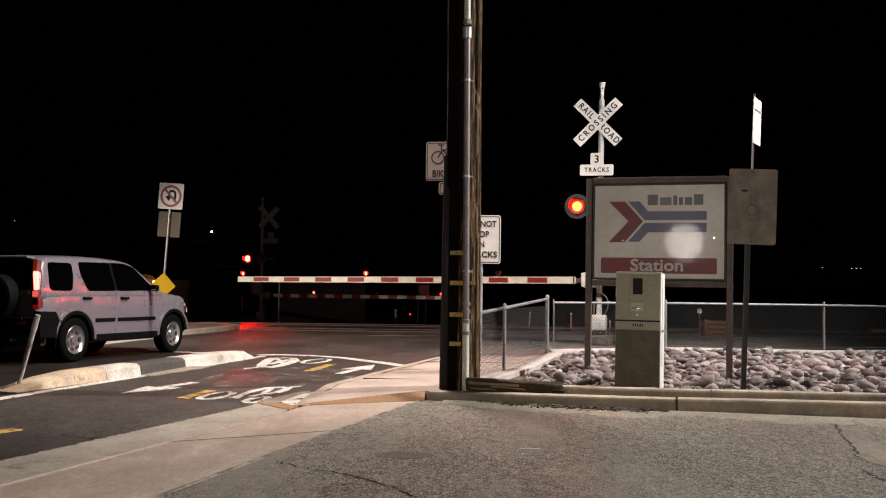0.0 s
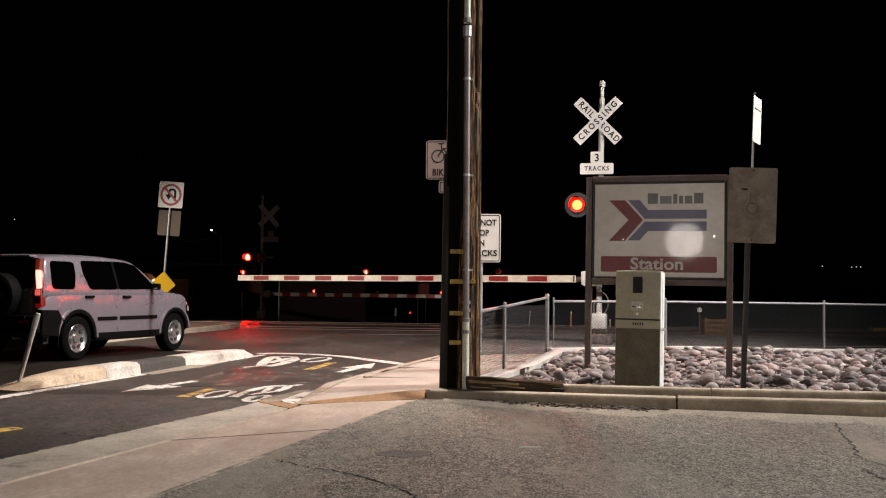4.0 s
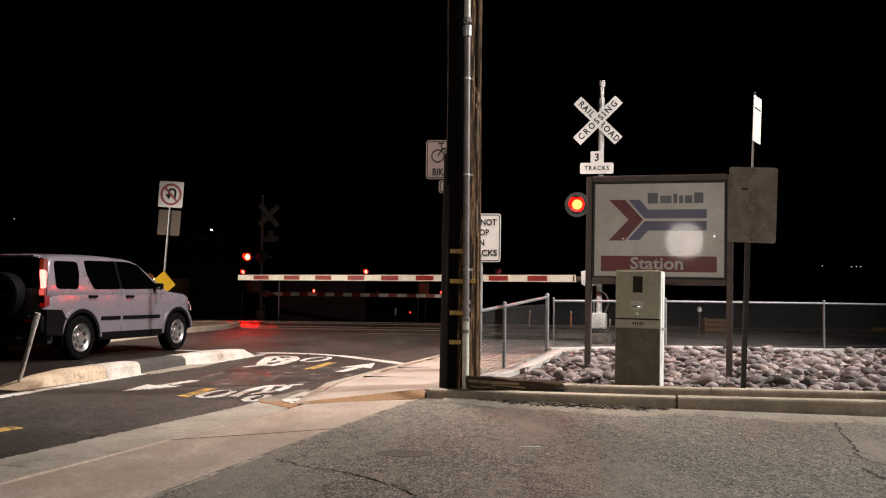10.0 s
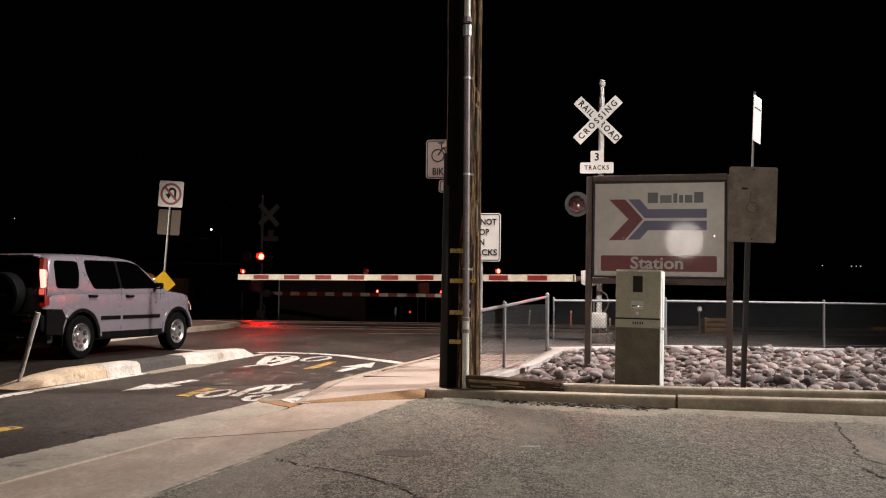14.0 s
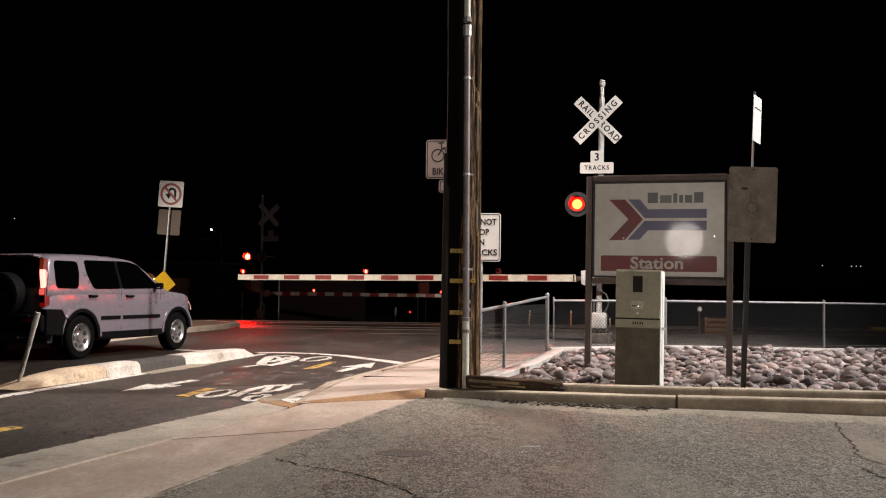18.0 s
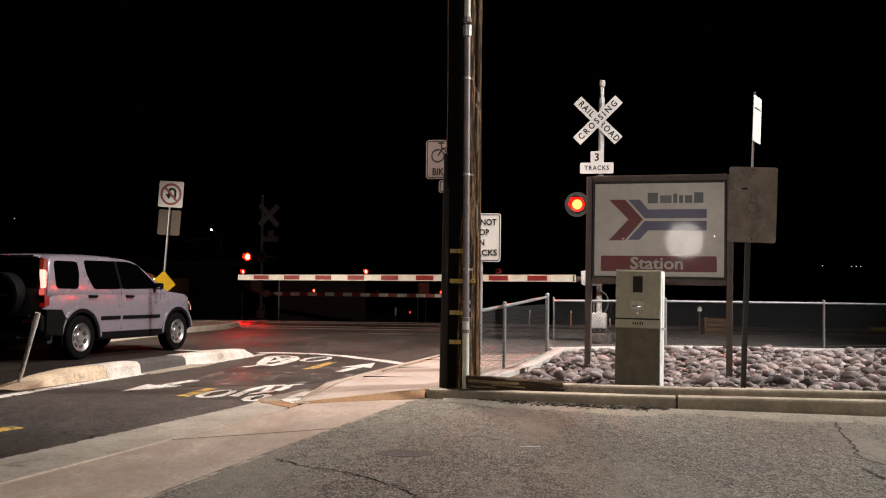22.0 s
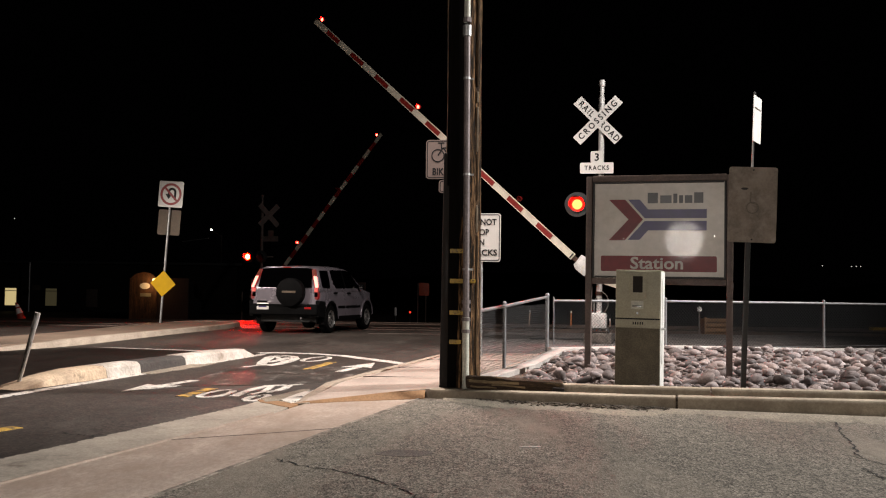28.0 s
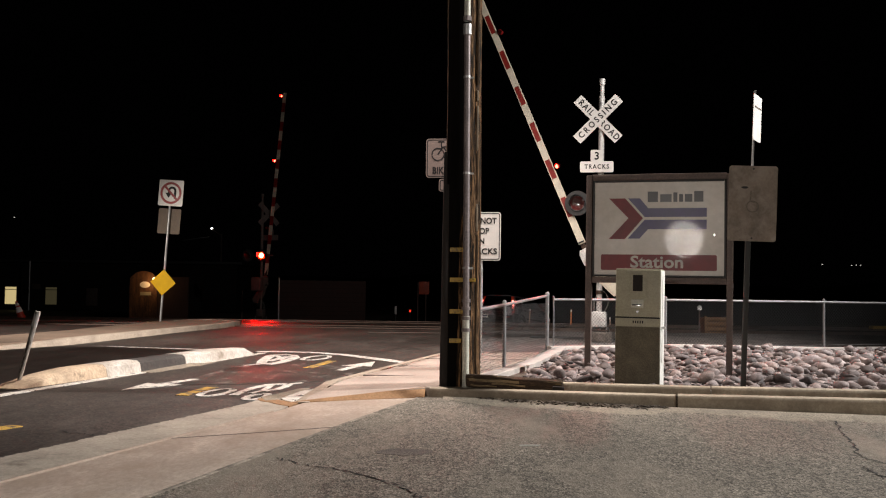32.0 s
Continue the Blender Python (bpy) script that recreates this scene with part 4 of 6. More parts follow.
# do-not-stop sign
sign = thing("track_warning_sign", "white rectangular do not stop on tracks sign on a galvanised post", "traffic sign", pose(0.60, 14.9, 0.09, 0, 0, -8))
part("post", rod((0, 0.03, 0), (0, 0.03, 2.22), 0.026, sides=14), STEEL, sign)
p = plate("sign_panel", 0.61, 0.76, 0.04, sign, 0, 1.86, border=SIGN_BLACK)
for word, z in (("DO NOT", 2.10), ("STOP", 1.94), ("ON", 1.78), ("TRACKS", 1.62)):
    lettering(word, 0.095, SIGN_BLACK, p, {"STOP": -0.02, "ON": -0.04}.get(word, 0.0), z, -0.003, width=1.04 if word == "TRACKS" else 0.9)
# bike lane sign
sign = thing("bike_lane_sign", "white bike lane sign with black bicycle symbol", "traffic sign", pose(0.10, 14.9, 0.09, 0, 0, -8))
part("post", rod((0, 0.03, 0), (0, 0.03, 3.4), 0.026, sides=14), STEEL, sign)
p = plate("sign_panel", 0.78, 0.62, 0.05, sign, 0.0, 3.09, DULL_WHITE, border=SIGN_BLACK)
lettering("BIKE LANE", 0.11, SIGN_BLACK, p, 0.0, 2.89, -0.003, width=0.82)
for xx in (-0.2, 0.14):
    part("wheel_mark", ring([(xx + a, 3.15 + b) for a, b in disc(0.105)], [(xx + a, 3.15 + b) for a, b in disc(0.088)], 0.003, -0.0035), SIGN_BLACK, p, smooth=False)
bm = bmesh.new()
for a, b in (((-0.2, 3.15), (-0.12, 3.27)), ((-0.12, 3.27), (0.08, 3.27)), ((0.08, 3.27), (0.0, 3.13)), ((0.0, 3.13), (-0.12, 3.27)), ((0.14, 3.15), (0.07, 3.32)), ((-0.14, 3.24), (-0.15, 3.35)), ((-0.2, 3.35), (-0.1, 3.35)), ((0.02, 3.33), (0.1, 3.33))):
    d = Vector((b[0] - a[0], b[1] - a[1])).normalized() * 0.009
    prism([(a[0] - d.y, a[1] + d.x), (b[0] - d.y, b[1] + d.x), (b[0] + d.y, b[1] - d.x), (a[0] + d.y, a[1] - d.x)], 0.003, "y", -0.0037, bm=bm)
part("frame_mark", bm, SIGN_BLACK, p, smooth=False)
plate("plaque", 0.36, 0.2, 0.04, sign, 0.0, 2.66, DULL_WHITE, border=SIGN_BLACK)

# no-u-turn post
sign = thing("no_u_turn_sign", "white no U-turn sign above a yellow diamond on a leaning post", "traffic sign", pose(-7.77, 26.2, 0.13, 0, 3.4, -6))
part("post", rod((0, 0.045, 0), (0, 0.045, 3.85), 0.032, sides=14), STEEL, sign)
p = plate("sign_panel", 0.70, 0.72, 0.04, sign, 0.02, 3.58)
part("red_ring", ring([(0.02 + a, 3.58 + b) for a, b in disc(0.305)], [(0.02 + a, 3.58 + b) for a, b in disc(0.24)], 0.003, -0.0035), SIGN_RED, p, "red prohibition ring", smooth=False)
c = math.sqrt(0.5)
bm = bmesh.new()
prism([(0.02 - 0.27 * c + 0.03 * c, 3.58 + 0.27 * c + 0.03 * c), (0.02 + 0.27 * c + 0.03 * c, 3.58 - 0.27 * c + 0.03 * c), (0.02 + 0.27 * c - 0.03 * c, 3.58 - 0.27 * c - 0.03 * c), (0.02 - 0.27 * c - 0.03 * c, 3.58 + 0.27 * c - 0.03 * c)], 0.003, "y", -0.0055, bm=bm)
part("red_slash", bm, SIGN_RED, p, smooth=False)
bm = bmesh.new()
pts_o = [(0.12 * math.cos(radians(a)), 0.12 * math.sin(radians(a))) for a in range(0, 181, 15)]
pts_i = [(0.06 * math.cos(radians(a)), 0.06 * math.sin(radians(a))) for a in range(180, -1, -15)]
prism([(0.05 + a, 3.64 + b) for a, b in [(0.12, -0.22)] + pts_o + [(-0.12, -0.06), (-0.19, -0.06), (-0.09, -0.2), (0.0, -0.06), (-0.06, -0.06)] + pts_i + [(0.06, -0.22)]], 0.003, "y", -0.0045, bm=bm)
part("turn_arrow", bm, SIGN_BLACK, p, smooth=False)
plate("rear_sign_back", 0.64, 0.70, 0.04, sign, 0.0, 2.80, SIGN_BACK, y=0.085, label="bare metal back of a sign")
d = 0.36
part("diamond_marker", prism([(0, 1.10 - d), (d, 1.10), (0, 1.10 + d), (-d, 1.10)], 0.005, "y", 0.0), SIGN_YELLOW, sign, "plain yellow diamond marker")

# station sign
sgn = thing("station_sign", "brown framed station name board with faded red and blue logo", "sign board", pose(2.645, 11.72, 0.065, 0, 0.4, -17))
W = 1.70
for x in (-W / 2, W / 2):
    part("post", box(x, 0, 1.24, 0.075, 0.09, 2.5, 0.008), BROWN_PAINT, sgn)
for z, h in ((2.462, 0.075), (1.18, 0.075)):
    part("frame_rail", box(0, 0, z, W - 0.08, 0.085, h, 0.008), BROWN_PAINT, sgn)
part("cabinet_back", box(0, 0.03, 1.82, W - 0.08, 0.03, 1.2), BROWN_PAINT, sgn)
panel = part("face_panel", box(0, -0.004, 1.82, W - 0.10, 0.012, 1.19), PANEL, sgn, "yellowed acrylic sign face", smooth=False)
for x in (-W / 2 + 0.055, W / 2 - 0.055):
    part("retainer", box(x, -0.018, 1.82, 0.025, 0.02, 1.2, 0.004), DARK_POST, sgn)
for z in (2.41, 1.232):
    part("retainer", box(0, -0.018, z, W - 0.14, 0.02, 0.025, 0.004), DARK_POST, sgn)


def flat_mark(name, pts, material, y=-0.0116, label=""):
    return part(name, prism(pts, 0.0012, "y", y), material, panel, label, smooth=False)


def sx(px):
    return (px - 1165.0) / 145.5


def sz(py):
    return 1.82 - (py - 405.0) / 145.5


red = [(1077, 350), (1106, 350), (1138, 386), (1106, 424), (1077, 424), (1112, 386)]
flat_mark("red_chevron", [(sx(a), sz(b)) for a, b in red], PANEL_RED, label="faded red chevron")
flat_mark("blue_bar", [(sx(a), sz(b)) for a, b in ((1111, 350), (1132, 350), (1147, 368), (1249, 368), (1249, 384), (1141, 384))], PANEL_BLUE, label="faded blue bar")
flat_mark("blue_bar", [(sx(a), sz(b)) for a, b in ((1111, 423), (1132, 423), (1147, 406), (1249, 406), (1249, 389), (1141, 389))], PANEL_BLUE, label="faded blue bar")
for x0, x1, top in ((1146, 1164, 338), (1168, 1188, 343), (1191, 1198, 340), (1201, 1208, 343), (1211, 1224, 343), (1227, 1243, 338)):
    flat_mark("name_bar", [(sx(a), sz(b)) for a, b in ((x0, top), (x1, top), (x1, 357), (x0, 357))], PANEL_INK, label="grey bar in place of a letter")
bar = flat_mark("red_band", [(sx(1165) + a, sz(466) + b) for a, b in rounded(1.40, 0.195, 0.02)], PANEL_RED, label="faded red band")
lettering("Station", 0.15, PANEL_TEXT, bar, sx(1163), sz(466), -0.0122, width=1.12)
for x, z in ((1052, 425), (1103, 421), (1055, 484), (1262, 416)):
    part("screw", rod((sx(x), -0.02, sz(z)), (sx(x), -0.008, sz(z)), 0.005, sides=8), CHROME, panel)

# accessible-parking sign on a dark square post, with a narrow sign above
sign = thing("parking_sign", "weathered grey parking sign with faded wheelchair symbol on a dark post", "parking sign", pose(3.01, 9.52, 0.1, 0, 1.9, -9))
part("post", box(0, 0.03, 1.0, 0.05, 0.05, 2.0, 0.006), DARK_POST, sign)
part("upper_post", box(0.02, 0.03, 2.5, 0.022, 0.025, 1.1, 0.004), STEEL, sign)
p = plate("sign_panel", 0.47, 0.76, 0.025, sign, 0.03, 1.90, FADED)
part("wheel_mark", ring([(0.03 + a, 1.87 + b) for a, b in disc(0.062)], [(0.03 + a, 1.87 + b) for a, b in disc(0.05)], 0.003, -0.0007), FADED_INK, p, smooth=False)
bm = prism([(0.0, 1.93), (0.012, 1.93), (0.018, 2.03), (0.006, 2.03)], 0.003, "y", -0.0007)
prism([(0.0, 1.93), (0.07, 1.91), (0.07, 1.90), (0.0, 1.918)], 0.003, "y", -0.0008, bm=bm)
part("seat_mark", bm, FADED_INK, p, smooth=False)
part("smudge", prism([(-0.05 + a, 2.06 + b) for a, b in disc(0.035, 12, 1.0, 0.35)], 0.003, "y", -0.0007), DARK_POST, p, "dark smudge", smooth=False)
for z in (2.25, 1.55):
    part("bolt", rod((0.03, -0.006, z), (0.03, 0.02, z), 0.009, sides=8), DARK_POST, p)
narrow = part("side_sign", prism([(a, b) for a, b in rounded(0.30, 0.46, 0.02)], 0.004, "y", 0), SIGN_WHITE, sign, "white sign seen nearly edge-on", m=Matrix.Translation((0.05, 0.0, 2.76)) @ Matrix.Rotation(radians(66), 4, "Z"))
part("text_bar", prism([(-0.11, 0.10), (0.11, 0.10), (0.11, 0.115), (-0.11, 0.115)], 0.003, "y", -0.002), SIGN_BACK, narrow, "illegible faint line", smooth=False)

# utility pedestal
ped = thing("utility_pedestal", "beige metal meter pedestal with olive lower panel", "utility cabinet", pose(2.09, 10.10, 0.09, 0, 0.6, -19))
part("body", box(0, 0, 0.63, 0.465, 0.36, 1.24, 0.012), BEIGE, ped)
part("base_panel", box(0, -0.182, 0.33, 0.455, 0.012, 0.63, 0.003), OLIVE, ped, "olive stained lower panel")
part("cover", box(0, -0.186, 0.985, 0.455, 0.02, 0.5, 0.006), BEIGE, ped)
door = part("meter_door", box(0.0, -0.20, 1.08, 0.19, 0.014, 0.26, 0.01), BEIGE, ped)
part("meter_window", box(0.0, -0.209, 1.10, 0.10, 0.006, 0.17, 0.006), GUARD, door, "dark meter window")
part("latch_plate", box(-0.005, -0.2, 0.885, 0.13, 0.012, 0.085, 0.006), PVC, ped)
part("latch", box(-0.005, -0.212, 0.87, 0.10, 0.02, 0.018, 0.006), CHROME, ped, "chrome latch")
part("lock", rod((0.0, -0.215, 0.80), (0.0, -0.19, 0.80), 0.012, sides=12), CHROME, ped)
for i in range(5):
    part("number_bar", box(-0.045 + 0.024 * i, -0.1845, 0.695, 0.012, 0.004, 0.028), SIGN_BLACK, ped, "illegible character")
part("cover_seam", box(0, -0.188, 0.741, 0.458, 0.022, 0.014), SIGN_BLACK, ped, "dark gap under the cover")
part("label_plate", box(0, -0.183, 0.695, 0.44, 0.006, 0.07, 0.002), BEIGE, ped)
# lamp light on this side is put into the panel's paler colour
part("side_panel", box(0.2335, -0.005, 0.63, 0.006, 0.345, 1.21, 0.002), PALE_BEIGE, ped, "side panel coloured paler for lamp light")
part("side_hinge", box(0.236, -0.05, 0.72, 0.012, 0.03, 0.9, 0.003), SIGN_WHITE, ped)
part("side_knob", rod((0.235, -0.1, 0.64), (0.28, -0.1, 0.64), 0.014, sides=10), STEEL, ped)

# leaning bollard in the road
TUBE_WHITE = mat("scuffed_white_plastic", (0.66, 0.63, 0.58), 0.4, var=0.3, scale=6, fine=40, bump=0.05, stretch=(4, 4, 0.6), wear=((0.10, 0.08, 0.065), 0.44, 5.0, 0.05))
bol = thing("flexible_delineator", "leaning scuffed white delineator tube on the road", "bollard", pose(-4.58, 10.33, 0.0, 0, 13.5))
part("tube", lathe([(0.001, 0.0), (0.019, 0.0), (0.021, 0.1), (0.029, 0.8), (0.030, 0.83), (0.001, 0.83)], 18), TUBE_WHITE, bol)
part("reflective_sleeve", rod((0, 0, 0.66), (0, 0, 0.80), 0.0305, sides=18), SIGN_WHITE, bol, "scuffed reflective sleeve")
part("foot", box(0, 0, 0.02, 0.16, 0.14, 0.03, 0.01), BLACK_METAL, bol)

# ---------------------------------------------------------------- crossing signals
PHASE, BEAT = 0.4575, 1.205
SHUTTERS = []  # (shutter, lit in the first half beat)


def flasher(parent, name, x, y, z, face, first, r=0.15, small=False, rim=None):
    """A hooded lamp that faces -y (face -1) or +y; an added hinged shutter behind the visor, no part of the real lamp,
    gives the flashing.
    """
    turn = Matrix.Translation((x, y, z)) @ (Matrix() if face < 0 else Matrix.Rotation(math.pi, 4, "Z"))
    h = part(name, lathe([(0.001, 0.0), (r * 0.7, 0.0), (r * 1.05, -0.02), (r * 1.08, -0.085), (r * 1.02, -0.085), (r * 1.0, -0.03), (0.001, -0.03)], 28,
                         m=Matrix.Rotation(radians(-90), 4, "X") @ Matrix.Translation((0, 0, 0.05))), HOOD if not small else SIGN_RED, parent, "", turn)
    if not small:
        part("backplate", ring(disc(0.26, 32), disc(r * 1.06, 32), 0.006, 0.0), BLACK_METAL, h, "round black background plate")
    if small:
        part("lens", prism(disc(r * 0.84, 32), 0.006, "y", -0.004), RED_SMALL, h, "glowing red lens")
    else:
        part("lens", ring(disc(r * 0.93, 32), disc(r * 0.70, 32), 0.006, -0.004), rim or RED_RIM, h, "glowing red lens rim")
        part("bulb_glow", prism(disc(r * 0.695, 32), 0.006, "y", -0.006), RED_CORE_FAR if rim else RED_GLOW, h, "bright centre of the red lens")
    part("bezel", ring(disc(r * 1.03, 32), disc(r * 0.90, 32), 0.005, -0.013), BLACK_METAL, h, "black lens bezel")
    bmv = bmesh.new()
    n = 20
    rows = []
    for d, k in ((-0.03, 1.08), (-0.03 - r * 1.5, 1.08)):
        rows.append([bmv.verts.new((r * k * math.cos(radians(-20 + 220 * i / n)), d * (1.0 if d > -0.1 else 0.55 + 0.45 * math.sin(radians(220 * i / n - 20)) ** 2), r * k * math.sin(radians(-20 + 220 * i / n)))) for i in range(n + 1)])
    for i in range(n):
        bmv.faces.new((rows[0][i], rows[0][i + 1], rows[1][i + 1], rows[1][i]))
    bmesh.ops.solidify(bmv, geom=bmv.faces[:], thickness=0.003)
    part("visor", bmv, HOOD if not small else SIGN_RED, h)
    if first is not None:
        # added flap: swings over the always lit lens to stand for the lamp going out
        s = part("shutter", prism([(a, b - r) for a, b in disc(r * 0.995, 32)], 0.004, "y", -0.004, bevel=0.001), DARK_LENS, h, "added dark red flap that blanks the lens", Matrix.Translation((0, -0.0145, r)))
        SHUTTERS.append((s, first, r))
    return h


def signal(label, m, front, rear, swing=0.0, face=None, off=0.0, metal=None):
    s = thing("crossing_signal", label, "crossing signal", m, "crossing signals")
    metal = metal or ALU
    mast = part("mast", rod((0, 0, 0.55), (0, 0, 5.05), 0.060, sides=20), metal, s, "aluminium mast")
    part("mast_collar", rod((0, 0, 4.90), (0, 0, 4.98), 0.068, sides=20), STEEL, mast)
    part("mast_tip", lathe([(0.001, 5.05), (0.062, 5.05), (0.062, 5.1), (0.045, 5.12), (0.045, 5.33), (0.062, 5.35), (0.066, 5.47), (0.001, 5.48)], 18), metal, mast)
    part("junction_base", box(0, 0, 0.46, 0.32, 0.30, 0.33, 0.05), metal, s, "cast junction box base")
    part("base_flange", box(0, 0, 0.24, 0.42, 0.42, 0.03, 0.006), RUST, s, "rusty base flange")
    for x in (-0.17, 0.17):
        for y in (-0.17, 0.17):
            part("anchor_bolt", rod((x, y, 0.0), (x, y, 0.30), 0.016, sides=8), STEEL, s)
    part("foundation", box(0, 0, 0.10, 0.58, 0.58, 0.22, 0.05), RUBBLE, s, "crumbled concrete footing")
    for points, r in (([(0.13, -0.10, 0.64), (0.19, -0.13, 0.76), (0.20, -0.13, 0.88), (0.15, -0.12, 1.0), (0.06, -0.06, 1.06)], 0.015), ([(-0.10, -0.10, 0.64), (-0.10, -0.09, 0.80), (-0.05, -0.06, 0.92)], 0.02)):
        bm = bmesh.new()
        for p, q in zip(points, points[1:]):
            rod(p, q, r, sides=8, bm=bm)
        part("cable_loop", bm, LOOP_GREY, s, "dark flexible conduit loop")
    for x in (-0.09, 0.05, 0.24):
        part("floor_conduit", rod((x, -0.24, -0.02), (x * 0.8, -0.16, 0.31), 0.024, sides=8), BLACK_METAL, s, "dark conduit stub")
    part("mast_clamp", rod((0, 0, 0.98), (0, 0, 1.06), 0.075, sides=18), RUST, s)
    for turn, words in ((-45, (("RAIL", -0.34), ("ROAD", 0.34))), (45, (("CROSSING", 0.0),))):
        b = part("crossbuck_blade", prism([(a, bb) for a, bb in rounded(1.22, 0.225, 0.008, 2)], 0.004, "y", -0.004 if turn > 0 else 0.002), face or SIGN_WHITE, s, "crossbuck blade darkened for weak light" if face else "white crossbuck blade", Matrix.Translation((off, 0, 0)) @ Matrix.Rotation(radians(swing), 4, "Z") @ Matrix.Translation((-0.07, -0.09, 4.62)) @ Matrix.Rotation(radians(-turn), 4, "Y"))
        for word, x in words:
            lettering(word, 0.13, SIGN_BLACK, b, x, 0, -0.0052 if turn > 0 else 0.0008, width=0.9, spacing=1.5 if turn > 0 else 1.28)
    p = plate("tracks_panel", 0.69, 0.23, 0.03, s, -0.08 + off, 3.62, face, y=-0.09, label="white plate reading tracks")
    lettering("TRACKS", 0.095, SIGN_BLACK, p, -0.08 + off, 3.62, -0.0912, width=0.9, spacing=1.25)
    p = plate("number_panel", 0.26, 0.24, 0.03, s, -0.08 + off, 3.855, face, y=-0.088, label="white plate with the number of tracks")
    lettering("3", 0.16, SIGN_BLACK, p, -0.08 + off, 3.84, -0.091)
    arm = part("crossarm", box(0.0, 0.0, 2.86, 1.05, 0.06, 0.06, 0.01), metal, s)
    part("crossarm_box", box(0, 0, 2.86, 0.16, 0.16, 0.22, 0.03), metal, s)
    if front:
        for x, first in front:
            flasher(s, "flasher", x, -0.12, 2.86, -1, first)
    if rear:
        for x, first in rear:
            flasher(s, "flasher", x, 0.12, 2.86, 1, first, rim=RED_FAR)
    mech = part("gate_mechanism", box(0.05, 0.28, 1.66, 0.42, 0.34, 0.56, 0.04), metal, s, "grey gate mechanism case")
    part("mechanism_bracket", box(0, 0.1, 1.66, 0.14, 0.2, 0.2, 0.01), STEEL, mech)
    return s


signal("crossing signal mast with crossbuck and red flashing lamps beside the fence", pose(3.24, 19.7, 0.08, 0, 0.5, -14.4), [(-0.47, True), (0.47, False)], None)
signal("crossing signal mast with crossbuck behind the tracks", pose(-7.62, 40.0, -0.37, 0, 0.3, 165.6), None, [(0.58, True), (-0.04, False)], 52.0, DIM_METAL, -0.28, DIM_METAL)


def gate(label, L, lights, base, face, band, metal=None):
    """A striped gate arm; the pivot is the origin and the arm runs along +x."""
    g = thing("crossing_gate_arm", label, "crossing gate", None, "crossing gates")
    h0, h1 = 0.075, 0.066

    def beam(x0, x1, grow=0.0, tall=1.0):
        bm = bmesh.new()
        vs = []
        for x in (x0, x1):
            h = (h0 + (h1 - h0) * x / L) * tall + grow
            vs.append([bm.verts.new((x, y, z)) for y, z in ((-0.02 - grow, -h), (0.02 + grow, -h), (0.02 + grow, h), (-0.02 - grow, h))])
        for i in range(4):
            bm.faces.new((vs[0][i], vs[0][(i + 1) % 4], vs[1][(i + 1) % 4], vs[1][i]))
        bm.faces.new(vs[0][::-1])
        bm.faces.new(vs[1])
        bmesh.ops.recalc_face_normals(bm, faces=bm.faces)
        return bm
    part("beam", beam(base, L), GATE_WHITE, g, "white fibreglass beam")
    first, step, red, tall = band
    x = first
    while x > base + 0.3:
        part("red_band", beam(x - red, x, 0.002, tall), GATE_RED, g, "red reflective band")
        x -= step
    part("bracket", prism([(0.0, -0.15), (0.24, -0.16), (0.33, -0.12), (0.34, 0.15), (0.24, 0.17), (0.0, 0.15)], 0.03, "y", -0.06, bevel=0.006), metal or ALU, g, "aluminium arm bracket")
    part("bracket_neck", prism([(0.30, -0.05), (base + 0.05, -0.07), (base + 0.22, -0.075), (base + 0.04, 0.03), (0.30, 0.05)], 0.02, "y", -0.052, bevel=0.003), RUST, g, "rusty tapering neck of the bracket")
    for x, z in ((base + 0.08, -0.04), (base, -0.03), (0.28, 0.09), (0.28, -0.09)):
        part("bolt", rod((x, -0.078, z), (x, -0.045, z), 0.014, sides=6), BLACK_METAL, g, "dark bolt head")
    part("breakaway_clamp", box(base + 0.035, 0, 0.0, 0.03, 0.075, 0.13, 0.008), BLACK_METAL, g, "dark breakaway clamp")
    part("hub", rod((0, -0.1, 0), (0, 0.14, 0), 0.09, sides=20), metal or ALU, g)
    tilt = Matrix.Rotation(radians(24), 4, "Y")
    for y in (-0.11, 0.11):
        cw = part("counterweight_arm", prism([(0.1, -0.07), (0.1, 0.07), (-0.45, 0.12), (-0.80, 0.16), (-0.92, 0.05), (-0.86, -0.15), (-0.45, -0.15), (-0.2, -0.10)], 0.025, "y", y, bevel=0.005), metal or GATE_WHITE, g, "counterweight arm in metal darkened for weak light" if metal else "white counterweight arm", tilt)
        for k in (-0.46, -0.62):
            part("slot", box(k, y - 0.003, 0.0, 0.09, 0.008, 0.014), BLACK_METAL, cw, "dark slot")
    part("counterweight", box(-0.76, 0.01, -0.02, 0.16, 0.19, 0.2, 0.01), metal or STEEL, g, "", tilt)
    for x, first in lights:
        h = h0 + (h1 - h0) * x / L
        post = part("lamp_stem", rod((x, 0, h), (x, 0, h + 0.03), 0.012, sides=8), BLACK_METAL, g)
        flasher(g, "gate_lamp", x, 0.0, h + 0.075, face, first, r=0.05, small=True)
    return g


NEAR_PIVOT, FAR_PIVOT = (3.17, 19.6, 1.41), (-7.5, 40.0, 0.95)
NEAR_TURN, FAR_TURN = 180 - 25.0, -20.0
near_gate = gate("long red and white striped crossing gate arm with red lamps", 9.05, [(8.9, None), (5.44, True), (2.165, False)], 0.44, 1, (8.58, 0.885, 0.44, 0.72))
far_gate = gate("red and white striped crossing gate arm behind the tracks", 8.1, [(7.95, None), (2.35, True), (5.2, False)], 0.4, -1, (7.67, 0.80, 0.39, 1.0), DIM_METAL)

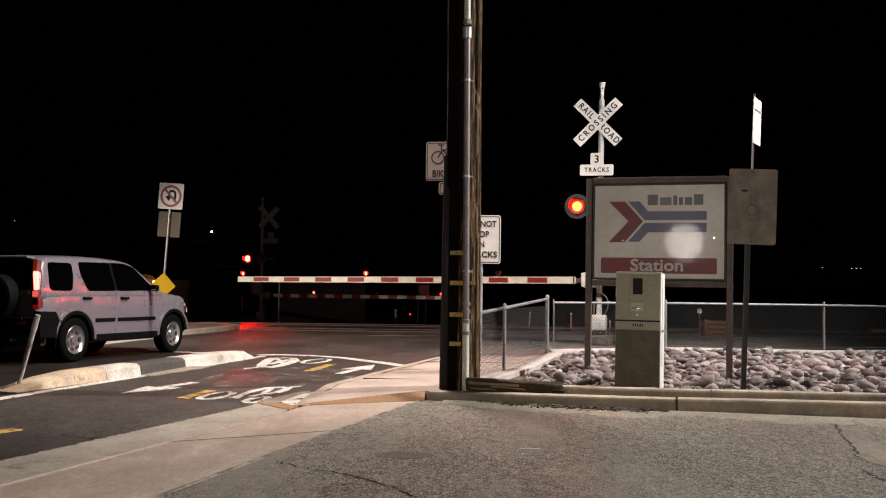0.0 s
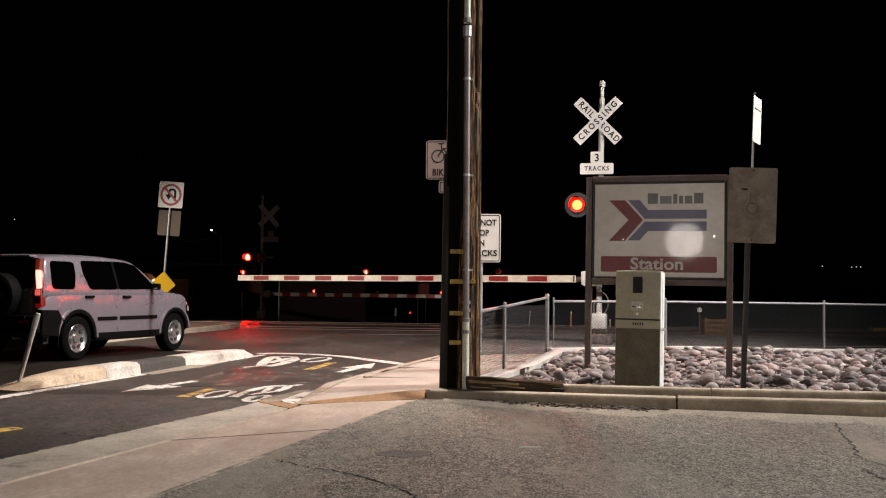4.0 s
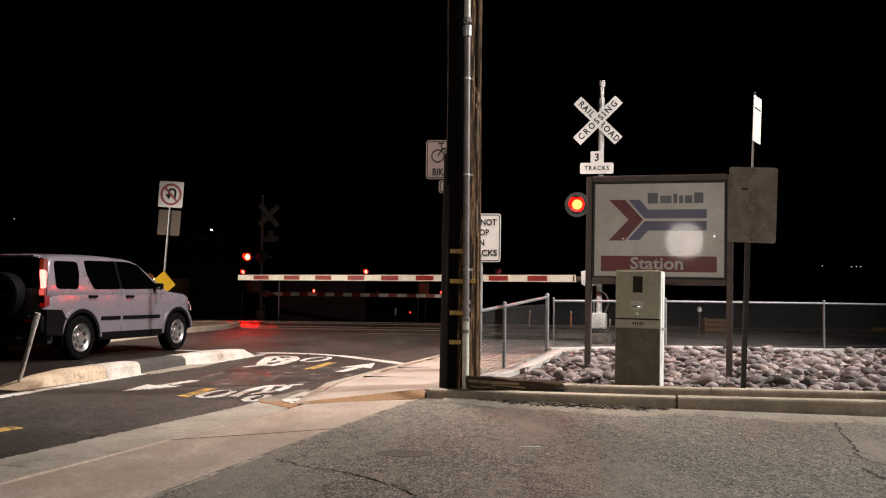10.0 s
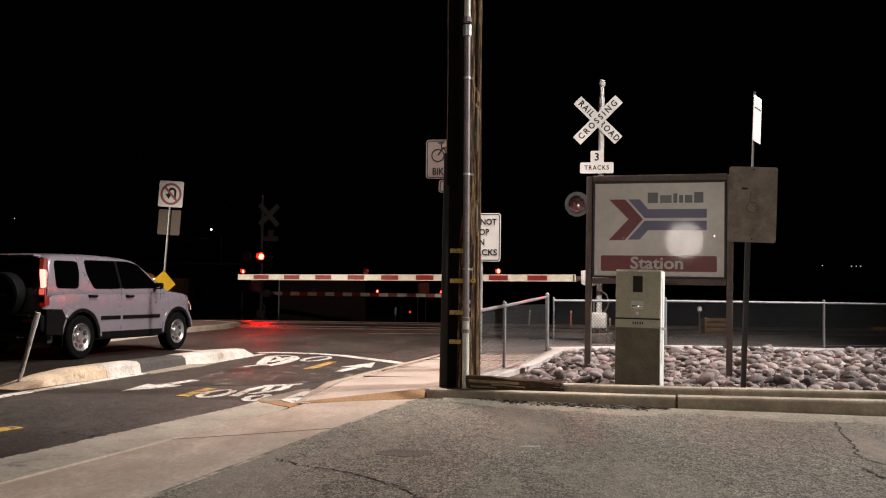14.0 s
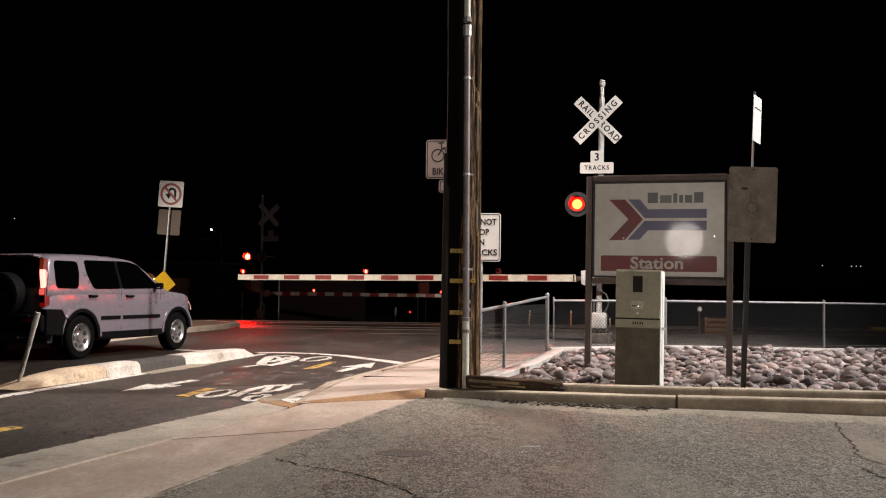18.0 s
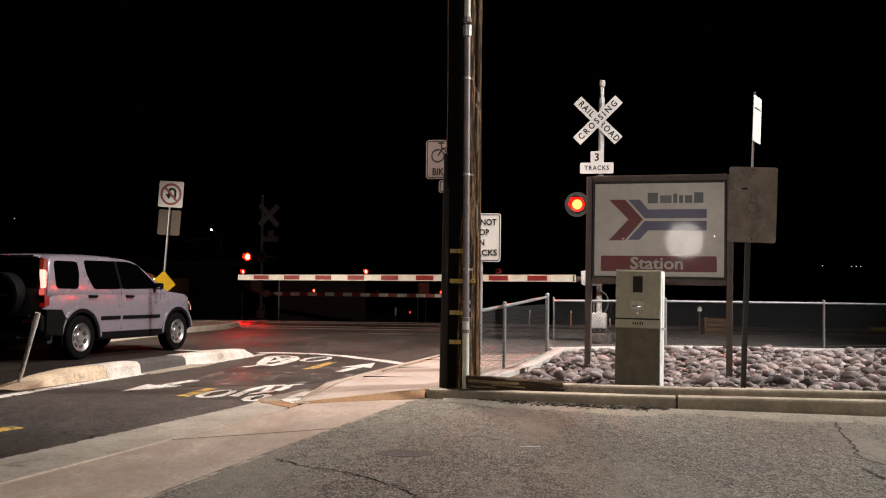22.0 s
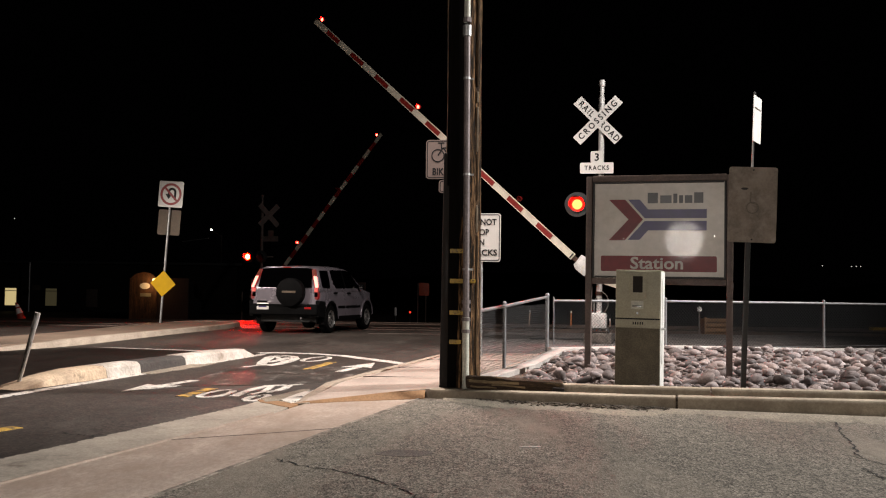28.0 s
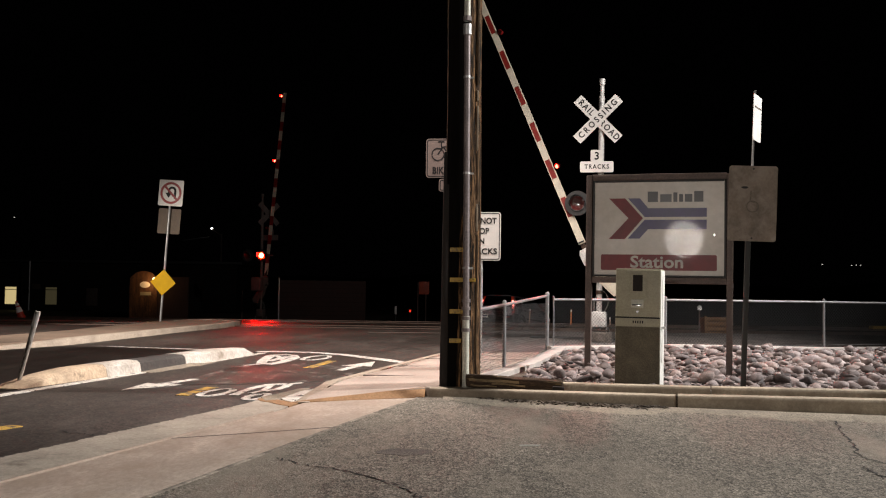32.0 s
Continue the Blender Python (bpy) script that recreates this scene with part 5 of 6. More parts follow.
# ---------------------------------------------------------------- car
car = thing("suv_car", "silver compact SUV with black bumpers and a rear spare wheel", "car")


def flank(z):
    """Half the car's width at a height."""
    return 0.862 - max(0.0, z - 1.05) * 0.30


def arch(cx, r, a0, a1, n=14):
    return [(cx + r * math.cos(radians(a0 + (a1 - a0) * i / n)), 0.33 + r * math.sin(radians(a0 + (a1 - a0) * i / n))) for i in range(n + 1)]


def read(table, x):
    """Linear reading of (x, value) pairs."""
    if x <= table[0][0]:
        return table[0][1]
    for (x0, v0), (x1, v1) in zip(table, table[1:]):
        if x <= x1:
            return v0 + (v1 - v0) * (x - x0) / (x1 - x0)
    return table[-1][1]


def loft(stations, section):
    """Skins closed half-sections (y, z) along x and mirrors them."""
    bm = bmesh.new()
    rings = []
    for x in stations:
        half = section(x)
        rings.append([bm.verts.new((x, -y, z)) for y, z in half] + [bm.verts.new((x, y, z)) for y, z in half[::-1]])
    n = len(rings[0])
    for a, b in zip(rings, rings[1:]):
        for i in range(n):
            bm.faces.new((a[i], a[(i + 1) % n], b[(i + 1) % n], b[i]))
    bm.faces.new(rings[0][::-1])
    bm.faces.new(rings[-1])
    bmesh.ops.remove_doubles(bm, verts=bm.verts, dist=1e-4)
    bmesh.ops.recalc_face_normals(bm, faces=bm.faces)
    return bm


HALF = [(-0.79, 0.79), (-0.74, 0.83), (-0.60, 0.855), (-0.3, 0.862), (2.6, 0.862), (2.9, 0.85), (3.08, 0.815), (3.22, 0.755), (3.33, 0.66), (3.40, 0.54), (3.44, 0.40)]
BELT = [(-0.79, 1.01), (-0.4, 1.03), (0.6, 1.035), (1.6, 1.045), (2.2, 1.05), (2.45, 1.035), (2.85, 1.0), (3.08, 0.955), (3.22, 0.905), (3.33, 0.84), (3.40, 0.77), (3.44, 0.70)]


def under(x):
    for cx in (0.0, 2.62):
        if abs(x - cx) < 0.405:
            return 0.33 + math.sqrt(0.405 ** 2 - (x - cx) ** 2)
    return 0.36 if 0.4 < x < 2.3 else 0.50


def body_section(x):
    w, top, low = read(HALF, x), read(BELT, x), under(x)
    low = min(low, top - 0.12)
    pts = [(0.0, low), (w * 0.86, low), (w * 0.985, low + 0.004), (w, low + 0.02)]
    for k, f in ((0.25, 1.004), (0.5, 1.006), (0.72, 1.0)):
        pts.append((w * f, low + 0.02 + (top - low - 0.05) * k))
    pts += [(w * 0.993, top - 0.045), (w * 0.975, top - 0.016), (w * 0.94, top - 0.002), (w * 0.6, top + 0.012), (0.0, top + 0.02)]
    return pts


xs = sorted(set([round(-0.79 + 0.06 * i, 3) for i in range(71)] + [round(c + s * 0.405 * math.cos(radians(a)), 3) for c in (0.0, 2.62) for s in (-1, 1) for a in (0, 3, 8, 16, 26, 38, 52, 68)] + [3.44, 3.42, 3.36]))
xs = [x for x in xs if -0.79 <= x <= 3.44]
part("body", loft(xs, body_section), PAINT_SILVER, car, "silver body panels")
ROOF = [(-0.775, 1.06), (-0.70, 1.26), (-0.62, 1.48), (-0.57, 1.535), (-0.48, 1.57), (-0.2, 1.59), (0.4, 1.605), (0.9, 1.60), (1.25, 1.582), (1.48, 1.55), (1.62, 1.495), (2.26, 1.055)]


def cabin_section(x):
    top = read(ROOF, x)
    h = top - 1.03
    pts = [(0.0, 0.93), (flank(1.05) - 0.03, 0.93), (flank(1.05) - 0.004, 0.985)]
    for k in (0.03, 0.45, 0.80):
        z = 1.03 + h * k
        pts.append((flank(z), z))
    z = 1.03 + h * 0.90
    pts += [(flank(z) - 0.012, z), (flank(z) - 0.05, 1.03 + h * 0.955), ((flank(z) - 0.05) * 0.82, 1.03 + h * 0.985), ((flank(z) - 0.05) * 0.5, top), (0.0, top + 0.004)]
    return pts


part("cabin", loft([-0.775 + 0.025 * i for i in range(14)] + [-0.40 + 0.1 * i for i in range(19)] + [1.45, 1.5, 1.55, 1.6, 1.65, 1.7, 1.8, 1.9, 2.0, 2.1, 2.2, 2.26], cabin_section), PAINT_SILVER, car, "silver roof and pillars")


def side_panel(name, pts, side, material, lift=0.004, depth=0.03, label="", bevel=0.0, parent=None):
    bm = bmesh.new()
    out = [bm.verts.new((x, side * (flank(z) + lift), z)) for x, z in pts]
    inn = [bm.verts.new((x, side * (flank(z) + lift - depth), z)) for x, z in pts]
    n = len(pts)
    fs = [bm.faces.new(out), bm.faces.new(inn[::-1])]
    for i in range(n):
        fs.append(bm.faces.new((out[i], inn[i], inn[(i + 1) % n], out[(i + 1) % n])))
    bmesh.ops.recalc_face_normals(bm, faces=fs)
    if bevel:
        bmesh.ops.bevel(bm, geom=list(set(fs[0].edges)), offset=bevel, segments=2, affect="EDGES")
    return part(name, bm, material, parent or car, label, smooth=bevel > 0)


def soften(pts, r=0.05):
    """Cuts the corners of an outline."""
    out = []
    n = len(pts)
    for i in range(n):
        p, a, b = Vector(pts[i]), Vector(pts[i - 1]), Vector(pts[(i + 1) % n])
        u, v = p + (a - p).normalized() * r, p + (b - p).normalized() * r
        out += [tuple(u), tuple((u + v + p * 2) / 4), tuple(v)]
    return out


for side in (-1, 1):
    side_panel("quarter_window", soften([(-0.58, 1.07), (-0.09, 1.065), (0.0, 1.28), (0.02, 1.48), (-0.51, 1.48)], 0.06), side, CAR_GLASS, 0.006, label="dark rear quarter window")
    side_panel("rear_door_window", soften([(0.28, 1.065), (0.95, 1.07), (0.93, 1.515), (0.18, 1.505), (0.18, 1.30)], 0.05), side, CAR_GLASS, 0.006, label="dark rear door window")
    side_panel("front_door_window", soften([(1.01, 1.07), (2.06, 1.085), (1.55, 1.47), (1.30, 1.515), (0.99, 1.52)], 0.04), side, CAR_GLASS, 0.006, label="dark front door window")
    side_panel("door_pillar", [(0.90, 1.075), (1.03, 1.075), (1.02, 1.518), (0.89, 1.516)], side, PLASTIC, 0.0045, label="black pillar between the door windows")
    for nm, x0, x1 in (("rear_door", 0.16, 0.97), ("front_door", 0.99, 2.08)):
        side_panel(nm + "_seam", [(x1, 0.42), (x1 + 0.008, 0.42), (x1 + 0.008, 1.07), (x1, 1.07)], side, PLASTIC, 0.0025, label="dark door gap")
        side_panel("door_moulding", soften([(x0 + (0.30 if nm[0] == "r" else 0.03), 0.585), (x1 - 0.02, 0.585), (x1 - 0.02, 0.645), (x0 + (0.30 if nm[0] == "r" else 0.03), 0.645)], 0.012), side, PLASTIC, 0.016, 0.03, "black door moulding", 0.004)
        hx = x0 + 0.10 if nm[0] == "r" else x0 + 0.21
        side_panel("door_handle", soften([(hx - 0.11, 0.935), (hx + 0.09, 0.935), (hx + 0.09, 0.975), (hx - 0.11, 0.975)], 0.012), side, PLASTIC, 0.03, 0.04, "black door handle", 0.006)
        part("handle_chrome", rod((hx - 0.08, side * 0.9, 0.965), (hx + 0.06, side * 0.9, 0.965), 0.006, sides=8), CHROME, car)
    side_panel("sill", [(0.42, 0.30), (2.20, 0.30), (2.20, 0.40), (0.44, 0.40)], side, PLASTIC, 0.004, 0.12, "black sill")
    # flared arches
    for cx, a0, a1 in ((0.0, 0, 140), (2.62, 8, 180)):
        o, i = arch(cx, 0.485, a0, a1), arch(cx, 0.438, a0, a1)
        side_panel("wheel_arch", o + i[::-1], side, PAINT_SILVER, 0.018, 0.05, "flared wheel arch", 0.006)
        side_panel("arch_liner", arch(cx, 0.437, a0, a1) + arch(cx, 0.385, a0, a1)[::-1], side, PLASTIC, 0.014, 0.05, "black lip of the wheel arch")
    rear_clad = [(-0.80, 0.40), (-0.80, 0.77), (-0.45, 0.76), (-0.365, 0.64), (-0.40, 0.56), (-0.435, 0.47), (-0.45, 0.38)]
    side_panel("rear_corner_cladding", rear_clad, side, PLASTIC, 0.02, 0.10, "black bumper corner", 0.01)
    side_panel("front_corner_cladding", [(2.99, 0.40), (3.01, 0.55), (3.10, 0.56), (3.10, 0.38)], side, PLASTIC, -0.02, 0.10, "black front bumper corner", 0.01)
    part("mud_flap", box(-0.42, side * 0.76, 0.33, 0.015, 0.20, 0.24, 0.004), PLASTIC, car)
    mir = part("door_mirror", box(1.90, side * 0.945, 1.125, 0.09, 0.15, 0.11, 0.04, seg=4), PLASTIC, car, "black door mirror")
    part("mirror_glass", box(1.853, side * 0.945, 1.125, 0.006, 0.10, 0.07, 0.003), CHROME, mir)
    # tall tail lamp on the rear pillar
    lampb = prism([(-0.795, 0.80), (-0.80, 1.06), (-0.735, 1.30), (-0.66, 1.50), (-0.60, 1.50), (-0.675, 1.28), (-0.70, 1.05), (-0.69, 0.82)], 0.10, "y", 0.735 if side > 0 else -0.835, bevel=0.02)
    for v in lampb.verts:
        v.co.y -= side * max(0.0, v.co.z - 1.05) * 0.30 - side * 0.012
    tl = part("tail_lamp", lampb, TAIL_RED, car, "tall red tail lamp")
    g2 = prism([(-0.812, 1.07), (-0.762, 1.29), (-0.742, 1.34), (-0.67, 1.34), (-0.70, 1.10)], 0.07, "y", 0.755 if side > 0 else -0.825, bevel=0.012)
    for v in g2.verts:
        v.co.y -= side * max(0.0, v.co.z - 1.05) * 0.30 - side * 0.022
    part("brake_light", g2, TAIL_GLOW, tl, "lit brake light")
    g4 = prism([(-0.745, 1.345), (-0.672, 1.49), (-0.61, 1.49), (-0.665, 1.345)], 0.07, "y", 0.755 if side > 0 else -0.825, bevel=0.008)
    for v in g4.verts:
        v.co.y -= side * max(0.0, v.co.z - 1.05) * 0.30 - side * 0.016
    part("amber_lens", g4, TAIL_AMBER, tl, "amber upper lens")
    g3 = prism([(-0.803, 0.86), (-0.807, 0.96), (-0.71, 0.96), (-0.71, 0.86)], 0.08, "y", 0.73 if side > 0 else -0.83, bevel=0.01)
    part("reverse_lens", g3, CAR_GLASS, tl, "dark lower lens")
    g5 = prism([(-0.81, 0.975), (-0.81, 1.06), (-0.705, 1.06), (-0.705, 0.975)], 0.085, "y", 0.73 if side > 0 else -0.83, bevel=0.01)
    part("tail_light", g5, TAIL_PINK, tl, "pink lit tail band")
    # head lamp with lit side marker
    hl = part("head_lamp", box(3.27, side * 0.66, 0.79, 0.20, 0.16, 0.15, 0.04, seg=3), CAR_GLASS, car, "head lamp")
    part("side_marker", prism([(3.22, 0.85), (3.25, 0.865), (3.36, 0.77), (3.375, 0.70), (3.355, 0.70), (3.33, 0.76)], 0.012, "y", 0.728 if side > 0 else -0.74, bevel=0.003), FRONT_GLOW, hl, "lit marker in the head lamp")

# rear
part("rear_bumper", box(-0.80, 0, 0.56, 0.14, 1.70, 0.26, 0.05, seg=3), PLASTIC, car, "black rear bumper")
part("rear_step", box(-0.87, 0, 0.66, 0.05, 1.30, 0.05, 0.015), PLASTIC, car)
part("tow_reflector", box(-0.874, -0.62, 0.60, 0.01, 0.16, 0.05, 0.004), LAMP_RED, car, "red bumper reflector")
part("tailgate", prism([(-0.80, 0.72), (-0.806, 1.05), (-0.74, 1.06), (-0.74, 0.72)], 1.40, "y", -0.68, bevel=0.02), PAINT_SILVER, car, "silver tailgate")
rw = prism([(-0.795, 1.075), (-0.640, 1.515), (-0.60, 1.515), (-0.74, 1.075)], 1.36, "y", -0.68, bevel=0.01)
for v in rw.verts:
    v.co.y *= 1.0 - max(0.0, v.co.z - 1.0) * 0.14
part("rear_window", rw, CAR_GLASS, car, "dark rear window")
part("roof_spoiler", box(-0.60, 0, 1.545, 0.17, 1.06, 0.03, 0.012, seg=3), PAINT_SILVER, car, "silver roof spoiler")
part("high_brake_lamp", box(-0.687, 0, 1.545, 0.01, 0.2, 0.02, 0.003), LAMP_RED, car)
part("plate_lamp", box(-0.895, 0.50, 0.735, 0.02, 0.22, 0.012, 0.003), PLATE_GLOW, car, "lit number plate lamp")
part("plate_lamp_hood", box(-0.895, 0.50, 0.752, 0.05, 0.26, 0.02, 0.004), PLASTIC, car)
part("plate_lamp_shroud", box(-0.914, 0.50, 0.738, 0.01, 0.26, 0.03, 0.003), PLASTIC, car)
part("number_plate", box(-0.878, 0.50, 0.63, 0.012, 0.30, 0.15, 0.004), SIGN_WHITE, car, "white number plate")
part("plate_bar", box(-0.886, 0.50, 0.63, 0.004, 0.20, 0.045), PANEL_BLUE, car, "illegible plate characters")
part("tailgate_badge", box(-0.80, 0.52, 0.95, 0.006, 0.22, 0.035), CHROME, car)
part("exhaust", rod((-0.86, -0.45, 0.36), (-0.6, -0.45, 0.38), 0.025, sides=12), CHROME, car)
part("underbody", box(1.3, 0, 0.36, 3.7, 1.40, 0.2, 0.03), BLACK_METAL, car)
ws = prism([(1.655, 1.495), (2.27, 1.065), (2.24, 1.05), (1.62, 1.475)], 1.30, "y", -0.65, bevel=0.005)
for v in ws.verts:
    v.co.y *= 1.0 - max(0.0, v.co.z - 1.0) * 0.20
part("windscreen", ws, CAR_GLASS, car, "dark windscreen")
part("grille", box(3.43, 0, 0.68, 0.03, 0.7, 0.12, 0.01), BLACK_METAL, car)
part("front_bumper", loft([3.0, 3.08, 3.16, 3.24, 3.32, 3.39, 3.44, 3.47], lambda x: [(0.0, 0.34), (read(HALF, x) * 1.0, 0.35), (read(HALF, x) * 1.025, 0.40), (read(HALF, x) * 1.025, 0.52), (read(HALF, x), 0.56), (0.0, 0.57)]), PLASTIC, car, "black front bumper")
cover = part("spare_wheel_cover", lathe([(0.001, 0.22), (0.28, 0.22), (0.325, 0.20), (0.335, 0.15), (0.335, 0.02), (0.30, 0.0), (0.001, 0.0)], 36, m=Matrix.Translation((-0.79, -0.20, 0.96)) @ Matrix.Rotation(radians(-90), 4, "Y")), PLASTIC, car, "black spare wheel cover")
part("badge_bar", box(-1.013, -0.20, 0.97, 0.005, 0.34, 0.05, 0.002), SIGN_BACK, cover, "grey bar in place of a name")


for ob in [o for k in car.children for o in (k, *k.children)]:
    if not ob.name.startswith("wheel"):
        for v in ob.data.vertices:
            if v.co.x > 2.9:
                v.co.x = 2.9 + (v.co.x - 2.9) * 0.76


def wheel(parent, x, side):
    """A wheel that turns about its own y axis."""
    m = pose(x, side * 0.767, 0.334)
    flip = Matrix.Rotation(radians(-90 * side), 4, "X")
    w = part("wheel", lathe([(0.205, -0.10), (0.30, -0.105), (0.325, -0.085), (0.334, -0.05), (0.334, 0.05), (0.325, 0.085), (0.30, 0.105), (0.205, 0.10), (0.20, 0.0), (0.205, -0.10)], 40, m=flip), RUBBER, parent, "black tyre", m)
    part("rim", lathe([(0.001, 0.075), (0.055, 0.078), (0.07, 0.055), (0.10, 0.05), (0.165, 0.075), (0.19, 0.085), (0.207, 0.105), (0.212, 0.10), (0.206, 0.02), (0.001, 0.02)], 40, m=flip), RIM, w, "silver steel rim")
    for i in range(7):
        a = 2 * math.pi * i / 7
        q = flip @ Matrix.Rotation(a, 4, "Z") @ Matrix.Translation((0.142, 0, 0.062))
        b = bmesh.new()
        bmesh.ops.create_cone(b, cap_ends=True, segments=14, radius1=0.038, radius2=0.038, depth=0.03, matrix=q @ Matrix.Diagonal((0.75, 1.15, 1, 1)))
        part("rim_hole", b, BLACK_METAL, w, "dark rim hole")
    return w


WHEELS = [wheel(car, x, s) for x in (0.0, 2.62) for s in (-1, 1)]

# ---------------------------------------------------------------- background
# long low building with lit windows
bld = thing("low_building", "long dark single-storey building with two lit windows", "building", pose(-30, 60, -0.4))
part("wall", box(0, 4, 1.5, 34, 8, 3.0, 0.02), DARK_WALL, bld)
part("roof", box(0, 4, 3.08, 34.8, 8.8, 0.16, 0.02), BLACK_METAL, bld)
for x, m in ((2.8, WINDOW_GLOW), (5.35, WINDOW_DIM)):
    w = part("window", box(x, -0.02, 0.86, 0.80, 0.08, 1.2, 0.01), BLACK_METAL, bld)
    part("pane", box(x, -0.065, 0.80, 0.70, 0.02, 0.90), m, w, "glowing window pane")
    part("upper_pane", box(x, -0.065, 1.36, 0.70, 0.02, 0.14), m, w, "glowing window pane")
part("dark_window", box(7.9, -0.02, 0.86, 0.7, 0.06, 1.1, 0.01), BROWN_PAINT, bld)

shed = thing("wooden_shed", "small weathered shed with a curved gable lit by a wall lamp", "shed", pose(-13.45, 45, -0.40))
out = [(-1.35, 0), (-0.05, 0), (-0.05, 1.95), (-0.35, 2.2), (-0.7, 2.28), (-1.05, 2.2), (-1.35, 1.95)]
part("front_wall", prism(out, 0.1, "y", 0.0), SHED_WALL, shed, "rusty orange-lit front")
for i in range(7):
    part("board", box(-1.27 + i * 0.19, -0.012, 0.95, 0.17, 0.025, 1.85, 0.006), SHED_WALL, shed)
part("side_wall", box(0.70, 0.06, 1.0, 1.46, 0.1, 2.0), BLOCK, shed, "dim block side wall")
part("shed_body", box(0.0, 1.6, 0.95, 2.6, 2.9, 1.9), DARK_WALL, shed)
part("vent", prism([(-0.62 + a, 1.62 + b) for a, b in disc(0.24, 20, 1.0, 0.62)], 0.04, "y", -0.06), PALE_BEIGE, shed, "pale oval plaque")
part("notice", box(-0.58, -0.04, 1.2, 0.5, 0.03, 0.16), BEIGE, shed, "pale notice board")
part("wall_lamp", rod((-0.12, -0.25, 1.88), (-0.12, -0.1, 1.92), 0.09, 0.05, 14), WARM_GLOW, shed, "lit wall lamp")
lamp("shed_light", -13.75, 44.6, 1.30, 10, (1.0, 0.55, 0.22), 0.08)

wall = thing("block_wall", "dim reddish block wall beside the far track", "wall", pose(-7.2, 42.0, -0.36, 0, 0, 3))
part("wall_face", box(1.9, 0.15, 0.92, 3.8, 0.2, 1.86, 0.02), BLOCK, wall)
part("end_post", rod((-0.02, 0, 0), (-0.02, 0, 1.95), 0.03, sides=10), STEEL, wall)
for r in range(9):
    part("course_joint", box(1.9, 0.047, 0.1 + r * 0.2, 3.78, 0.004, 0.012), DARK_WALL, wall)

rs = thing("red_board_sign", "small red board on two thin posts", "sign", pose(-0.9, 45, -0.95))
part("board", box(0.03, 0, 2.17, 0.48, 0.02, 0.60, 0.01), mat("red_board", (0.45, 0.07, 0.03), 0.6, var=0.2), rs)
for x, h in ((-0.26, 2.45), (0.12, 1.95)):
    part("post", rod((x, 0.03, 0), (x, 0.03, h), 0.025, sides=10), BROWN_PAINT, rs)
dot = thing("red_marker_lamp", "small red marker light near the ground", "marker lamp", pose(-1.52, 45, -0.85))
part("stem", rod((0, 0, 0), (0, 0, 0.95), 0.02, sides=8), BLACK_METAL, dot)
part("lens", rod((0, -0.03, 0.97), (0, 0.03, 0.99), 0.05, sides=12), glow("dim_red_marker", (1.0, 0.06, 0.03), 0.9), dot)

wm = thing("white_marker", "short white marker stake beyond the tracks", "marker stake", pose(-2.15, 44, -0.75))
part("stake", box(0, 0, 0.55, 0.04, 0.03, 1.1, 0.006), BLACK_METAL, wm)
part("reflector", box(0, -0.02, 0.93, 0.10, 0.012, 0.38, 0.01), SIGN_WHITE, wm, "white reflector strip")

# street lamp far behind
sl = thing("street_lamp", "distant street lamp with a bright white head", "street lamp", pose(-16.35, 70, -0.4))
part("pole", rod((0, 0, 0), (0, 0, 5.5), 0.07, 0.05, 12), BROWN_PAINT, sl)
part("arm", rod((0, 0, 5.4), (-0.75, 0, 5.85), 0.035, sides=8), BROWN_PAINT, sl)
part("head", lathe([(0.001, 0.07), (0.06, 0.075), (0.085, 0.11), (0.06, 0.14), (0.001, 0.15)], 16, m=Matrix.Translation((-0.75, 0, 5.80))), LAMP_WHITE, sl, "glowing lamp head")
part("cable", rod((-2.88, 0, 5.0), (-0.92, 0, 5.28), 0.02, sides=6), STEEL, sl, "faint overhead cable")

tp = thing("thin_post", "thin grey post with a small plate", "post", pose(-25.2, 58, -0.4))
part("post", rod((0, 0, 0), (0, 0, 3.0), 0.05, sides=8), STEEL, tp)
part("small_plate", box(0.42, 0, 1.48, 0.5, 0.03, 0.30, 0.01), SIGN_BACK, tp)
post = thing("thin_post", "dim slender post by the far track", "post", pose(-9.05, 43, -0.34))
part("post", rod((0, 0, 0), (0, 0, 1.35), 0.03, sides=8), BROWN_PAINT, post)

cone = thing("traffic_cone", "tilted orange traffic cone with white collar", "traffic cone", pose(-13.2, 30, -0.06, 0, -20))
part("cone_body", lathe([(0.001, 0.0), (0.155, 0.0), (0.15, 0.04), (0.03, 0.70), (0.001, 0.71)], 20), CONE_RED, cone)
part("collar", lathe([(0.10, 0.33), (0.108, 0.33), (0.078, 0.50), (0.07, 0.50), (0.10, 0.33)], 20), SIGN_WHITE, cone, "white reflective collar")
part("upper_collar", lathe([(0.062, 0.55), (0.068, 0.55), (0.052, 0.63), (0.047, 0.63), (0.062, 0.55)], 20), SIGN_WHITE, cone, "white reflective collar")

for x, y, h, tilt, tone in ((2.70, 29.6, 0.52, 4, FADED_ORANGE), (3.95, 29.2, 0.52, 1, ORANGE), (5.15, 29.2, 0.30, 0, FADED_ORANGE)):
    mk = thing("track_marker", "slim faded marker stake by the track" if tone is FADED_ORANGE else "slim orange marker stake by the track", "marker stake", pose(x, y, fall(y) - 0.03, 0, tilt), "track markers")
    part("stake", box(0, 0, h / 2, 0.04, 0.03, h, 0.006), tone, mk)
    part("stake_top", box(0, 0, h - 0.04, 0.042, 0.032, 0.06, 0.006), SIGN_WHITE, mk, "pale reflective top")
